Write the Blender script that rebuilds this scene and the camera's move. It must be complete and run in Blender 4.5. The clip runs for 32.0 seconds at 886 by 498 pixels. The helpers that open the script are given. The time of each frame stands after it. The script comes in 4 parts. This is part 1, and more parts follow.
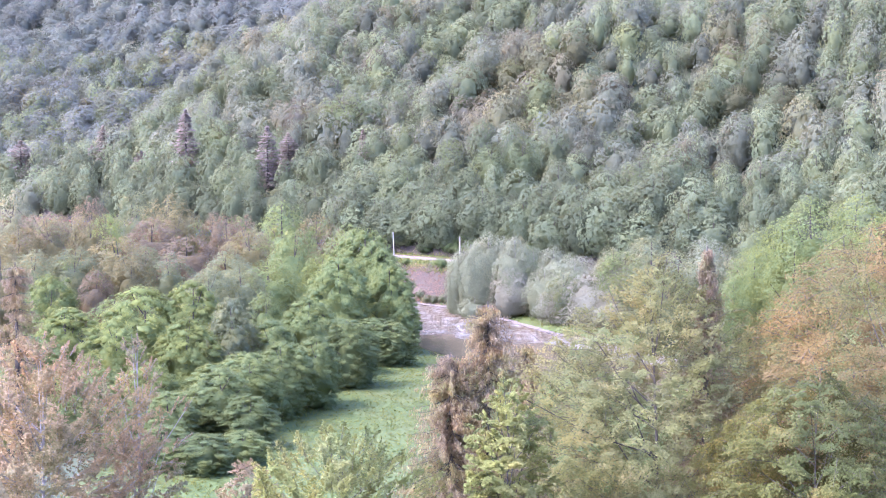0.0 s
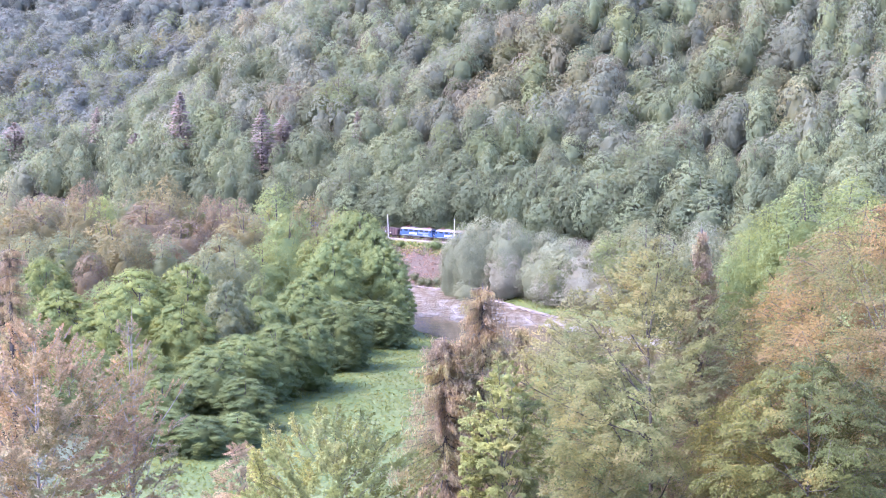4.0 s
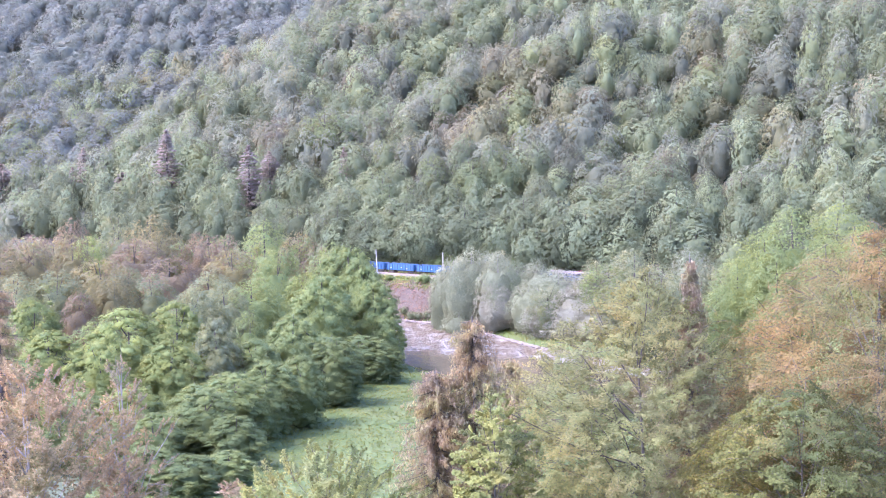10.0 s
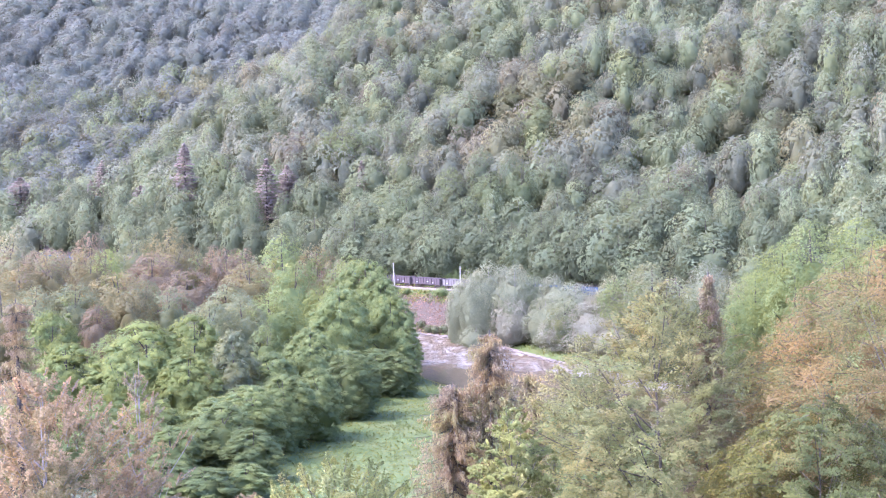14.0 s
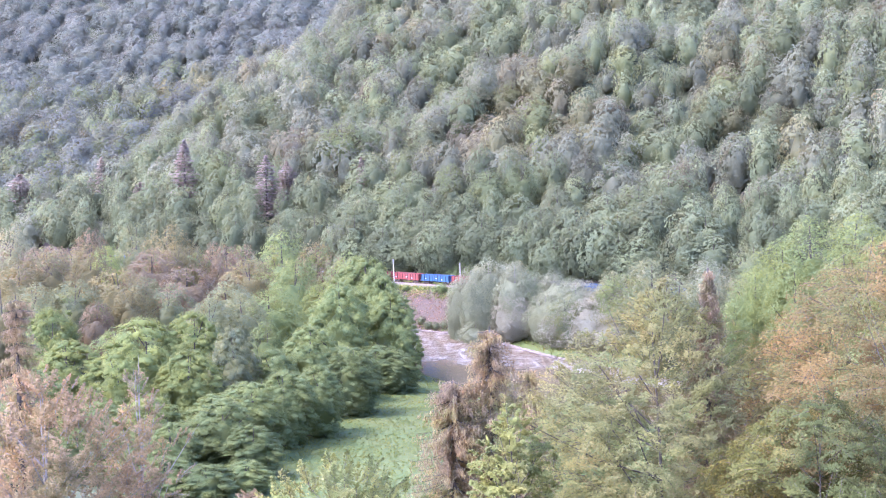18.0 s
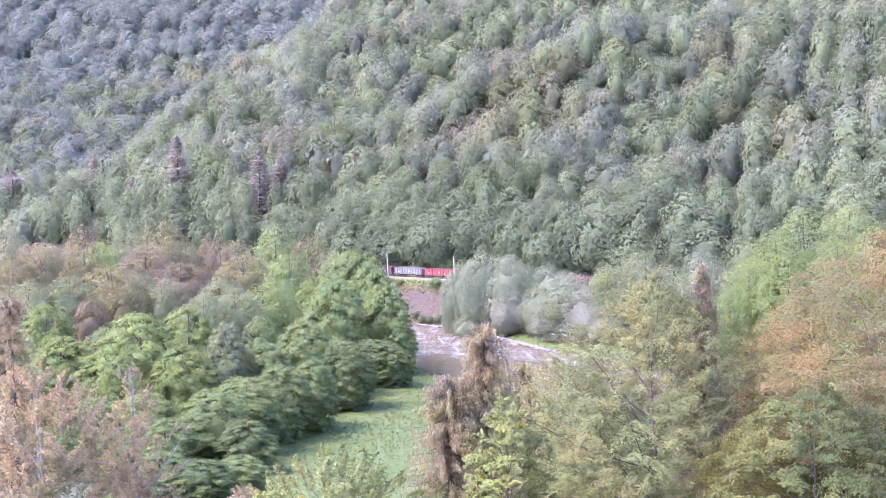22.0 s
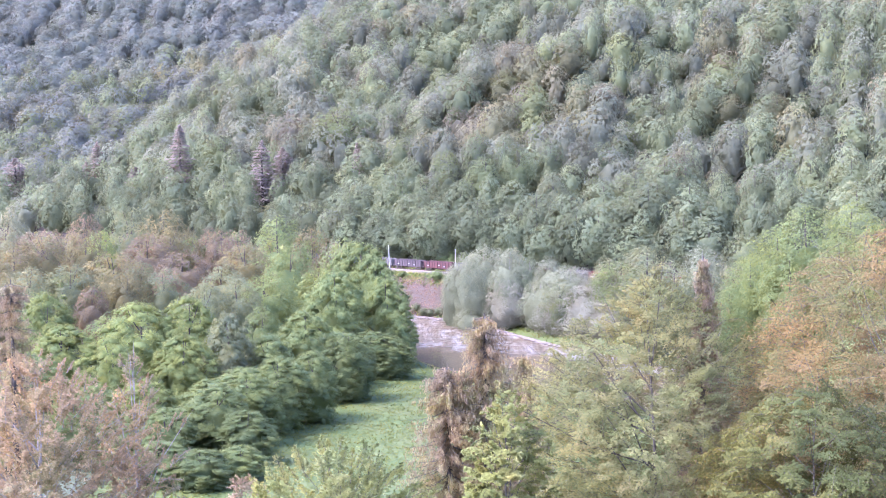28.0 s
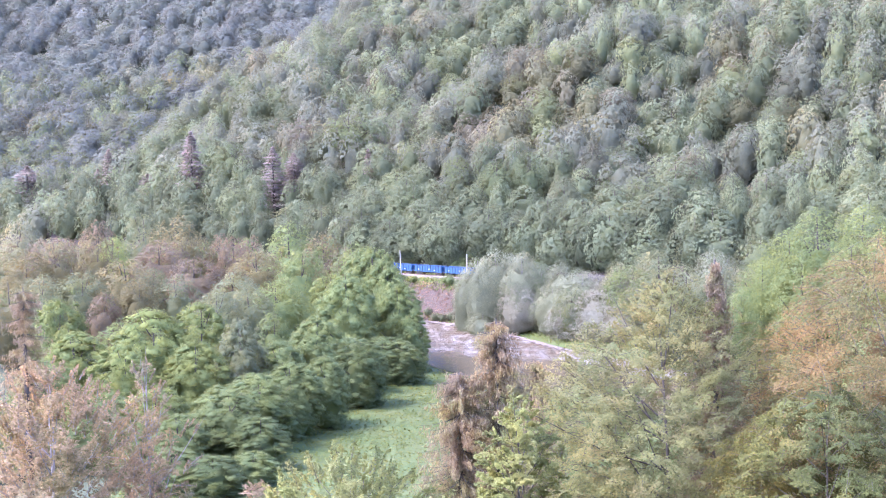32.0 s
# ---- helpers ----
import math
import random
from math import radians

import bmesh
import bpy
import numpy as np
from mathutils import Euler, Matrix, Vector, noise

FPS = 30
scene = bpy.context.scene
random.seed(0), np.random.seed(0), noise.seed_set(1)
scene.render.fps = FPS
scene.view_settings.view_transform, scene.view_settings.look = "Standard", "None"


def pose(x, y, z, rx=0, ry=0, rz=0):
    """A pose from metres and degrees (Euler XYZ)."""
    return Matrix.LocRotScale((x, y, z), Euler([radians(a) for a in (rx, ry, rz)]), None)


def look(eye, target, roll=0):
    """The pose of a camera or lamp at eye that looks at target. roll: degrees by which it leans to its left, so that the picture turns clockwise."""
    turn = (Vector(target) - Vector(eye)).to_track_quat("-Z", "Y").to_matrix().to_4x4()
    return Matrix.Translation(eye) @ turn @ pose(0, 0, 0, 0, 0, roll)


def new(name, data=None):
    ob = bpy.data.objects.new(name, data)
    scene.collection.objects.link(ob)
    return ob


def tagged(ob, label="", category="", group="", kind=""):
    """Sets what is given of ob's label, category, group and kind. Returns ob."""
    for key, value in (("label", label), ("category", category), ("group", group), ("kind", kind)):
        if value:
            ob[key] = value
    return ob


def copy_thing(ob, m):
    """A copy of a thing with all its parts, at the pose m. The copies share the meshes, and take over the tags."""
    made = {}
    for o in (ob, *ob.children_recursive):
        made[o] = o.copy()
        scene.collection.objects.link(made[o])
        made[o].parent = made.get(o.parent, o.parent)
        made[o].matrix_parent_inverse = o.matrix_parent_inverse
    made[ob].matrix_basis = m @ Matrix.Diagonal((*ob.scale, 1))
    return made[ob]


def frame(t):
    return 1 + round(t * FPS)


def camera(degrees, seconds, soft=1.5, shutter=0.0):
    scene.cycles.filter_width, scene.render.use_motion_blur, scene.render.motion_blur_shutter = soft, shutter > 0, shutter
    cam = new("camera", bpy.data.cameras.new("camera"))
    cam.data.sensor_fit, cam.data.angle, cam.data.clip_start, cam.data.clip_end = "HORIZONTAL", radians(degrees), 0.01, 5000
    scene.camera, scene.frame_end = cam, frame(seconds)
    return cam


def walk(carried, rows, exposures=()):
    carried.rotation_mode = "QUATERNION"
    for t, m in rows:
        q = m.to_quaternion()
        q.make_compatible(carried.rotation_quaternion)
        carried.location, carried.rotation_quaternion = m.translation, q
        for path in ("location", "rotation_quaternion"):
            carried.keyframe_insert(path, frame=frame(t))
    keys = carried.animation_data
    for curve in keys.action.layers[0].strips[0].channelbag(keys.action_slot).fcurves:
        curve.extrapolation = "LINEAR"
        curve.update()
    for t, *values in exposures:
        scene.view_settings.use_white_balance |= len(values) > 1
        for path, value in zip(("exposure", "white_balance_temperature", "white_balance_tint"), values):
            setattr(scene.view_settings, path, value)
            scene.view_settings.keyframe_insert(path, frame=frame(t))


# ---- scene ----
# ---------------------------------------------------------------- camera
# a hand-held camera on a hillside: it stands and only turns; seconds and the three turns in degrees
cam = camera(32.0, 32.0, soft=0.95)
EYE = (0.0, 0.0, 62.0)
PATH = [
    (0, 85.108, 0.000, -0.000), (0.5, 85.064, 0.036, -0.001), (1, 85.013, 0.164, -0.035),
    (1.5, 84.924, 0.124, -0.033), (2, 84.790, 0.166, -0.034), (2.5, 84.598, -0.002, -0.058),
    (3, 84.478, 0.071, -0.088), (3.5, 84.411, -0.045, -0.185), (5.5, 84.688, 0.120, -0.289),
    (6, 84.662, 0.193, -0.324), (6.5, 84.498, 0.809, -0.364), (7, 84.810, 0.078, -0.971),
    (7.5, 85.279, 0.797, -1.921), (8, 85.635, 0.400, -2.190), (8.5, 85.786, 0.094, -2.042),
    (9, 85.795, 0.600, -1.519), (9.5, 85.729, 1.129, -0.974), (10, 85.694, 0.965, -0.709),
    (10.5, 85.537, 0.805, -0.525), (11, 85.600, 1.199, -0.367), (11.5, 85.762, 1.322, -0.202),
    (12, 85.896, 1.127, -0.093), (12.5, 85.921, 1.155, -0.018), (13, 86.034, 1.163, -0.058),
    (13.5, 86.177, 0.799, -0.088), (14, 86.210, 0.934, -0.065), (14.5, 86.126, 1.055, -0.000),
    (16.5, 85.985, 1.156, 0.108), (17, 85.971, 1.480, 0.111), (17.5, 85.996, 0.989, 0.100),
    (18, 86.076, 0.993, -0.075), (18.5, 86.078, 1.291, -0.217), (19, 86.043, 1.286, -0.374),
    (19.5, 86.009, 1.405, -0.495), (20, 85.982, 1.397, -0.529), (20.5, 85.988, 1.113, -0.523),
    (21, 85.979, 0.958, -0.494), (21.5, 85.936, 1.261, -0.424), (22, 85.840, 1.340, -0.330),
    (22.5, 85.764, 1.104, -0.233), (23, 85.760, 0.843, -0.142), (23.5, 85.757, 0.668, -0.141),
    (24, 85.759, 1.119, -0.182), (24.5, 85.673, 1.056, -0.180), (25, 85.598, 0.815, -0.152),
    (25.5, 85.588, 0.397, -0.102), (27.5, 85.553, 0.630, -0.188), (28, 85.572, 0.671, -0.220),
    (28.5, 85.652, 0.732, -0.263), (29, 85.826, 1.109, -0.299), (29.5, 85.879, 1.265, -0.182),
    (30, 85.918, 1.140, 0.069), (30.5, 85.948, 0.711, 0.171), (31, 85.941, 0.548, 0.191),
    (31.5, 85.827, 0.777, 0.171), (32, 85.764, 1.010, 0.179),
]
walk(cam, [(t, pose(*EYE, rx, ry, rz)) for t, rx, ry, rz in PATH], exposures=[(0.0, 3.27, 5300, 39), (32.0, 3.27, 5300, 39)])

# ---------------------------------------------------------------- sky and sun
SUN_HEIGHT, SUN_ROUND = 54.0, 250.0
world = bpy.data.worlds.new("sky")
scene.world = world
world.use_nodes = True
sky = world.node_tree.nodes.new("ShaderNodeTexSky")
sky.sky_type, sky.sun_disc = "NISHITA", False
sky.sun_elevation, sky.sun_rotation = radians(SUN_HEIGHT), radians(SUN_ROUND)
sky.air_density, sky.dust_density, sky.ozone_density = 1.0, 2.5, 1.0
world.node_tree.nodes["Background"].inputs[1].default_value = 0.15
world.node_tree.links.new(sky.outputs[0], world.node_tree.nodes["Background"].inputs[0])
sun = new("sun", bpy.data.lights.new("sun", "SUN"))
sun.data.energy, sun.data.angle, sun.data.color = 1.3, radians(20), (1.0, 0.90, 0.68)
_a, _e = radians(SUN_ROUND), radians(SUN_HEIGHT)
SUN_WAY = Vector((math.sin(_a) * math.cos(_e), math.cos(_a) * math.cos(_e), math.sin(_e)))
sun.matrix_world = look(SUN_WAY * 500, (0, 0, 0))


# ---------------------------------------------------------------- materials
def material(name, rough=0.8, metal=0.0, spec=0.3):
    m = bpy.data.materials.new(name)
    m.use_nodes = True
    n = m.node_tree.nodes
    b = n["Principled BSDF"]
    b.inputs["Roughness"].default_value, b.inputs["Metallic"].default_value = rough, metal
    b.inputs["Specular IOR Level"].default_value = spec
    return m, n, m.node_tree.links, b


def mixed(n, links, kind, fac, a, b):
    """A colour mix node; fac, a and b are numbers, colours or sockets."""
    mix = n.new("ShaderNodeMix")
    mix.data_type, mix.blend_type = "RGBA", kind
    for socket, value in ((mix.inputs[0], fac), (mix.inputs[6], a), (mix.inputs[7], b)):
        if isinstance(value, bpy.types.NodeSocket):
            links.new(value, socket)
        else:
            socket.default_value = (*value, 1) if isinstance(value, tuple) else value
    return mix.outputs[2]


def noise_of(n, links, scale, detail=4.0, low=0.35, high=0.65, stretch=(1, 1, 1)):
    """Noise in world metres, stretched to run from 0 to 1."""
    geo, mapping, tex = n.new("ShaderNodeNewGeometry"), n.new("ShaderNodeMapping"), n.new("ShaderNodeTexNoise")
    rng = n.new("ShaderNodeMapRange")
    mapping.inputs["Scale"].default_value = stretch
    tex.inputs["Scale"].default_value, tex.inputs["Detail"].default_value = scale, detail
    rng.inputs["From Min"].default_value, rng.inputs["From Max"].default_value = low, high
    links.new(geo.outputs["Position"], mapping.inputs[0])
    links.new(mapping.outputs[0], tex.inputs["Vector"])
    links.new(tex.outputs["Fac"], rng.inputs[0])
    return rng.outputs[0]


def bumped(n, links, b, height, strength, distance):
    bump = n.new("ShaderNodeBump")
    bump.inputs["Strength"].default_value, bump.inputs["Distance"].default_value = strength, distance
    links.new(height, bump.inputs["Height"])
    links.new(bump.outputs[0], b.inputs["Normal"])


def foliage(name, source="object", colours=(), spread=0.2, through_light=0.44, patch=0.35, clump=1.6, warm=(1.22, 1.08, 0.82), relief=0.25):
    """Leaves: a tint for each tree, a shade for each leaf, lighter and darker sprays, and light that shines through."""
    m, n, links, b = material(name, 0.7, 0.0, 0.12)
    geo = n.new("ShaderNodeNewGeometry")
    if source == "object":
        tint = n.new("ShaderNodeObjectInfo").outputs["Color"]
    elif source == "tint":
        a = n.new("ShaderNodeAttribute")
        a.attribute_name = "tint"
        tint = a.outputs["Color"]
    else:
        ramp = n.new("ShaderNodeValToRGB")
        while len(ramp.color_ramp.elements) < len(colours):
            ramp.color_ramp.elements.new(0.5)
        for i, (place, colour) in enumerate(colours):
            ramp.color_ramp.elements[i].position, ramp.color_ramp.elements[i].color = place, (*colour, 1)
        add = n.new("ShaderNodeMath")
        add.operation = "MULTIPLY_ADD"
        links.new(geo.outputs["Random Per Island"], add.inputs[0])
        add.inputs[1].default_value = 0.3
        scaled = n.new("ShaderNodeMath")
        scaled.operation = "MULTIPLY"
        links.new(noise_of(n, links, 0.45, 2.0, 0.3, 0.7), scaled.inputs[0])
        scaled.inputs[1].default_value = 0.7
        links.new(scaled.outputs[0], add.inputs[2])
        links.new(add.outputs[0], ramp.inputs[0])
        tint = ramp.outputs[0]
    shade = n.new("ShaderNodeMapRange")
    shade.inputs["To Min"].default_value, shade.inputs["To Max"].default_value = 1 - spread, 1 + spread
    links.new(geo.outputs["Random Per Island"], shade.inputs[0])
    col = mixed(n, links, "MULTIPLY", 1.0, tint, shade.outputs[0])
    warmer = mixed(n, links, "MULTIPLY", 1.0, col, warm)
    col = mixed(n, links, "MIX", noise_of(n, links, patch, 2.0), col, warmer)
    links.new(col, b.inputs["Base Color"])
    bumped(n, links, b, noise_of(n, links, clump, 4.0, 0.3, 0.7), relief, 0.4 / clump)
    trans, mix = n.new("ShaderNodeBsdfTranslucent"), n.new("ShaderNodeMixShader")
    links.new(mixed(n, links, "MULTIPLY", 1.0, col, (1.85, 1.52, 1.42)), trans.inputs[0])
    mix.inputs[0].default_value = through_light
    links.new(b.outputs[0], mix.inputs[1])
    links.new(trans.outputs[0], mix.inputs[2])
    links.new(mix.outputs[0], n["Material Output"].inputs[0])
    return m


def ground_like(name, colours, scale, rough=0.9, bump=0.3, distance=0.2, spec=0.2):
    """Earth, grass, stone: two colours mixed at two scales, and relief."""
    m, n, links, b = material(name, rough, 0.0, spec)
    small, large = noise_of(n, links, scale, 6.0), noise_of(n, links, scale * 0.12, 3.0)
    col = mixed(n, links, "MIX", small, colours[0], colours[1])
    col = mixed(n, links, "MIX", large, col, mixed(n, links, "MIX", small, colours[1], colours[2]))
    links.new(col, b.inputs["Base Color"])
    bumped(n, links, b, small, bump, distance)
    return m


def painted(name, colour, dirt, rough=0.6, scale=1.2, amount=0.5, metal=0.0):
    """Paint with grime in upright streaks and blotches."""
    m, n, links, b = material(name, rough, metal, 0.4)
    streak = noise_of(n, links, scale, 5.0, 0.4, 0.7, (1, 1, 0.25))
    fac = n.new("ShaderNodeMath")
    fac.operation = "MULTIPLY"
    fac.inputs[1].default_value = amount
    links.new(streak, fac.inputs[0])
    col = mixed(n, links, "MIX", fac.outputs[0], colour, dirt)
    links.new(col, b.inputs["Base Color"])
    bumped(n, links, b, streak, 0.1, 0.02)
    return m


LEAF = foliage("leaves", spread=0.12, through_light=0.48)
WILLOW_LEAF = foliage("willow_leaves", spread=0.08, through_light=0.36, patch=0.15, clump=1.2, warm=(1.06, 1.02, 0.94))
FAR_LEAF = foliage("far_leaves", "tint", spread=0.07, through_light=0.44, patch=0.2, warm=(1.12, 1.05, 0.9), clump=1.1, relief=0.3)
SLOPE_LEAF = foliage("slope_leaves", spread=0.07, through_light=0.44, patch=0.2, warm=(1.12, 1.05, 0.9), clump=1.2, relief=0.3)
BARK = ground_like("bark", ((0.05, 0.042, 0.034), (0.095, 0.08, 0.066), (0.07, 0.066, 0.056)), 3.0)
PALE_BARK = ground_like("pale_bark", ((0.17, 0.155, 0.135), (0.25, 0.23, 0.205), (0.13, 0.115, 0.105)), 2.0)
FLOOR = ground_like("forest_floor", ((0.038, 0.049, 0.026), (0.050, 0.064, 0.032), (0.05, 0.049, 0.032)), 0.5)
MEADOW = foliage("meadow_blades", "ramp", ((0.0, (0.060, 0.090, 0.024)), (0.5, (0.073, 0.099, 0.027)), (1.0, (0.096, 0.106, 0.034))), 0.12, 0.5, 0.08)
MEADOW_SOIL = ground_like("meadow_soil", ((0.052, 0.078, 0.022), (0.062, 0.086, 0.025), (0.074, 0.085, 0.03)), 0.8)
BANK_SOIL = ground_like("bank_soil", ((0.055, 0.044, 0.037), (0.075, 0.059, 0.05), (0.052, 0.05, 0.032)), 0.7)
BANK_WEED = foliage("bank_weeds", "ramp", ((0.0, (0.14, 0.135, 0.085)), (0.4, (0.175, 0.135, 0.118)), (0.75, (0.205, 0.16, 0.135)), (1.0, (0.15, 0.16, 0.075))), 0.15, 0.5, 0.2)
VERGE = foliage("verge_weeds", "ramp", ((0.0, (0.07, 0.10, 0.04)), (0.5, (0.10, 0.135, 0.05)), (1.0, (0.15, 0.14, 0.075))), 0.3, 0.5, 0.2)
GRAVEL = ground_like("gravel", ((0.11, 0.098, 0.074), (0.15, 0.13, 0.10), (0.09, 0.08, 0.06)), 1.5)
BALLAST = ground_like("ballast", ((0.09, 0.078, 0.066), (0.14, 0.118, 0.10), (0.11, 0.095, 0.082)), 3.0)
STONE = ground_like("river_stone", ((0.12, 0.10, 0.09), (0.17, 0.148, 0.134), (0.10, 0.085, 0.075)), 1.0)
CONCRETE = ground_like("concrete", ((0.30, 0.29, 0.265), (0.36, 0.345, 0.32), (0.25, 0.24, 0.22)), 2.0, 0.85, 0.1, 0.01)
STEEL = painted("rusty_steel", (0.16, 0.11, 0.08), (0.07, 0.05, 0.04), 0.5, 3.0, 0.7, 0.6)
UNDER = painted("underframe", (0.045, 0.04, 0.04), (0.10, 0.07, 0.05), 0.75, 2.0)
GLASS = painted("cab_glass", (0.02, 0.025, 0.03), (0.05, 0.05, 0.05), 0.08, 1.0, 0.3)
TINTS = {
    "green": (0.106, 0.146, 0.062), "deep": (0.086, 0.120, 0.052), "lime": (0.118, 0.157, 0.058),
    "sage": (0.104, 0.128, 0.074), "olive": (0.114, 0.118, 0.064), "rust": (0.112, 0.102, 0.073),
    # blue: leaf green shifted bluish, haze painted in for the hill behind
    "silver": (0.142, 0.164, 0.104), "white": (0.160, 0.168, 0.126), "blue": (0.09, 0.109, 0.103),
    "mauve": (0.122, 0.112, 0.098), "pale": (0.20, 0.21, 0.165),
}


def water_material():
    """A muddy river: brown water that mirrors the sky, ripples, and broken water over the shallows."""
    m, n, links, b = material("river_water", 0.06, 0.0, 0.5)
    b.inputs["IOR"].default_value = 1.13
    ripple = noise_of(n, links, 0.7, 6.0, 0.3, 0.7, (1.0, 0.32, 1))
    geo, sep = n.new("ShaderNodeNewGeometry"), n.new("ShaderNodeMapping")
    # the shallows lie along a band across the river
    sep.vector_type = "POINT"
    sep.inputs["Rotation"].default_value = (0, 0, radians(42.0))
    links.new(geo.outputs["Position"], sep.inputs[0])
    xyz = n.new("ShaderNodeSeparateXYZ")
    links.new(sep.outputs[0], xyz.inputs[0])
    wob = n.new("ShaderNodeMath")
    wob.operation = "MULTIPLY_ADD"
    links.new(noise_of(n, links, 0.05, 3.0, 0.3, 0.7), wob.inputs[0])
    wob.inputs[1].default_value = 16.0
    links.new(xyz.outputs[1], wob.inputs[2])
    band = n.new("ShaderNodeMapRange")
    band.interpolation_type = "SMOOTHSTEP"
    band.inputs["From Min"].default_value, band.inputs["From Max"].default_value = 328.0, 338.0
    links.new(wob.outputs[0], band.inputs[0])
    crest = noise_of(n, links, 0.42, 8.0, 0.46, 0.74, (0.7, 0.34, 1))
    foam = n.new("ShaderNodeMath")
    foam.operation = "MULTIPLY"
    links.new(crest, foam.inputs[0])
    links.new(band.outputs[0], foam.inputs[1])
    col = mixed(n, links, "MIX", foam.outputs[0], (0.08, 0.062, 0.038), (0.20, 0.192, 0.176))
    links.new(col, b.inputs["Base Color"])
    rough = n.new("ShaderNodeMapRange")
    rough.inputs["To Min"].default_value, rough.inputs["To Max"].default_value = 0.08, 0.32
    links.new(band.outputs[0], rough.inputs[0])
    links.new(rough.outputs[0], b.inputs["Roughness"])
    high = n.new("ShaderNodeMath")
    high.operation = "MULTIPLY_ADD"
    links.new(band.outputs[0], high.inputs[0])
    high.inputs[1].default_value, high.inputs[2].default_value = 0.9, 0.06
    bump = n.new("ShaderNodeBump")
    bump.inputs["Distance"].default_value = 0.6
    links.new(high.outputs[0], bump.inputs["Strength"])
    links.new(ripple, bump.inputs["Height"])
    links.new(bump.outputs[0], b.inputs["Normal"])
    return m


WATER = water_material()


# ---------------------------------------------------------------- mesh tools
def mesh_of(name, verts, faces, mats, smooth=False, which=None, tint=None, normals=None):
    """A mesh from arrays: verts (n, 3); faces a list of index arrays (m, 3) or (m, 4); which: the material of each array."""
    me = bpy.data.meshes.new(name)
    verts = np.ascontiguousarray(verts, dtype=np.float32)
    me.vertices.add(len(verts))
    me.vertices.foreach_set("co", verts.ravel())
    loops = np.concatenate([f.ravel() for f in faces]).astype(np.int32)
    sizes = np.concatenate([np.full(len(f), f.shape[1]) for f in faces])
    starts = np.concatenate([[0], np.cumsum(sizes)[:-1]]).astype(np.int32)
    me.loops.add(len(loops))
    me.loops.foreach_set("vertex_index", loops)
    me.polygons.add(len(sizes))
    me.polygons.foreach_set("loop_start", starts)
    for m in mats:
        me.materials.append(m)
    if which is not None:
        me.polygons.foreach_set("material_index", np.concatenate([np.full(len(f), w) for f, w in zip(faces, which)]).astype(np.int32))
    me.polygons.foreach_set("use_smooth", np.full(len(sizes), smooth))
    if tint is not None:
        a = me.attributes.new("tint", "FLOAT_COLOR", "POINT")
        a.data.foreach_set("color", np.ascontiguousarray(tint, dtype=np.float32).ravel())
    me.update(calc_edges=True)
    if normals is not None:
        me.normals_split_custom_set_from_vertices(np.ascontiguousarray(normals, dtype=np.float32))
    return me


def part(name, data, material_, parent, label=""):
    """One mesh object under a thing or a part; data is a bmesh or a ready mesh."""
    if isinstance(data, bmesh.types.BMesh):
        me = bpy.data.meshes.new(name)
        data.to_mesh(me)
        data.free()
        me.materials.append(material_)
    else:
        me = data
    ob = new(name, me)
    ob.parent = parent
    return tagged(ob, label)


def boxes(*items, bevel=0.0):
    """A bmesh of boxes (centre x, y, z, size x, y, z)."""
    bm = bmesh.new()
    for x, y, z, sx, sy, sz in items:
        bmesh.ops.create_cube(bm, size=1, matrix=Matrix.LocRotScale((x, y, z), None, (sx, sy, sz)))
    if bevel:
        bmesh.ops.bevel(bm, geom=bm.edges[:], offset=bevel, segments=1, affect="EDGES", clamp_overlap=True)
    return bm


def drum(radius, depth, m, segments=16):
    bm = bmesh.new()
    bmesh.ops.create_cone(bm, cap_ends=True, segments=segments, radius1=radius, radius2=radius, depth=depth, matrix=m)
    return bm


def prism(outline, x0, x1):
    """A bmesh: the outline (y, z) drawn along x."""
    bm = bmesh.new()
    a, b = ([bm.verts.new((x, y, z)) for y, z in outline] for x in (x0, x1))
    n = len(outline)
    for i in range(n):
        bm.faces.new((a[i], a[(i + 1) % n], b[(i + 1) % n], b[i]))
    bm.faces.new(a[::-1])
    bm.faces.new(b)
    bmesh.ops.recalc_face_normals(bm, faces=bm.faces[:])
    return bm


def ico(level):
    bm = bmesh.new()
    bmesh.ops.create_icosphere(bm, subdivisions=level, radius=1)
    v = np.array([p.co for p in bm.verts])
    f = np.array([[p.index for p in face.verts] for face in bm.faces])
    bm.free()
    return v, f


ICO = {1: ico(1), 2: ico(2), 3: ico(3), 4: ico(4)}


def unit(v):
    return v / np.maximum(np.linalg.norm(v, axis=1, keepdims=True), 1e-6)


def cards(rng, centre, normal, length, width, along=None, corners=4):
    """Pointed, slightly folded leaves of four corners, or sprigs of three."""
    n = len(centre)
    t = rng.normal(size=(n, 3)) if along is None else along + rng.normal(size=(n, 3)) * 0.25
    t = unit(t - normal * np.sum(t * normal, axis=1, keepdims=True))
    b = np.cross(normal, t)
    s = rng.uniform(0.65, 1.35, (n, 1))
    L, W = length * s, width * s
    if corners == 3:
        shape = [centre - t * L * 0.8 - b * W, centre + t * L, centre - t * L * rng.uniform(0.1, 0.8, (n, 1)) + b * W]
    else:
        shape = [centre - t * L, centre - b * W - normal * W * 0.35, centre + t * L, centre + b * W - normal * W * 0.35]
    return np.stack(shape, axis=1).reshape(-1, 3), np.arange(n * corners).reshape(-1, corners)


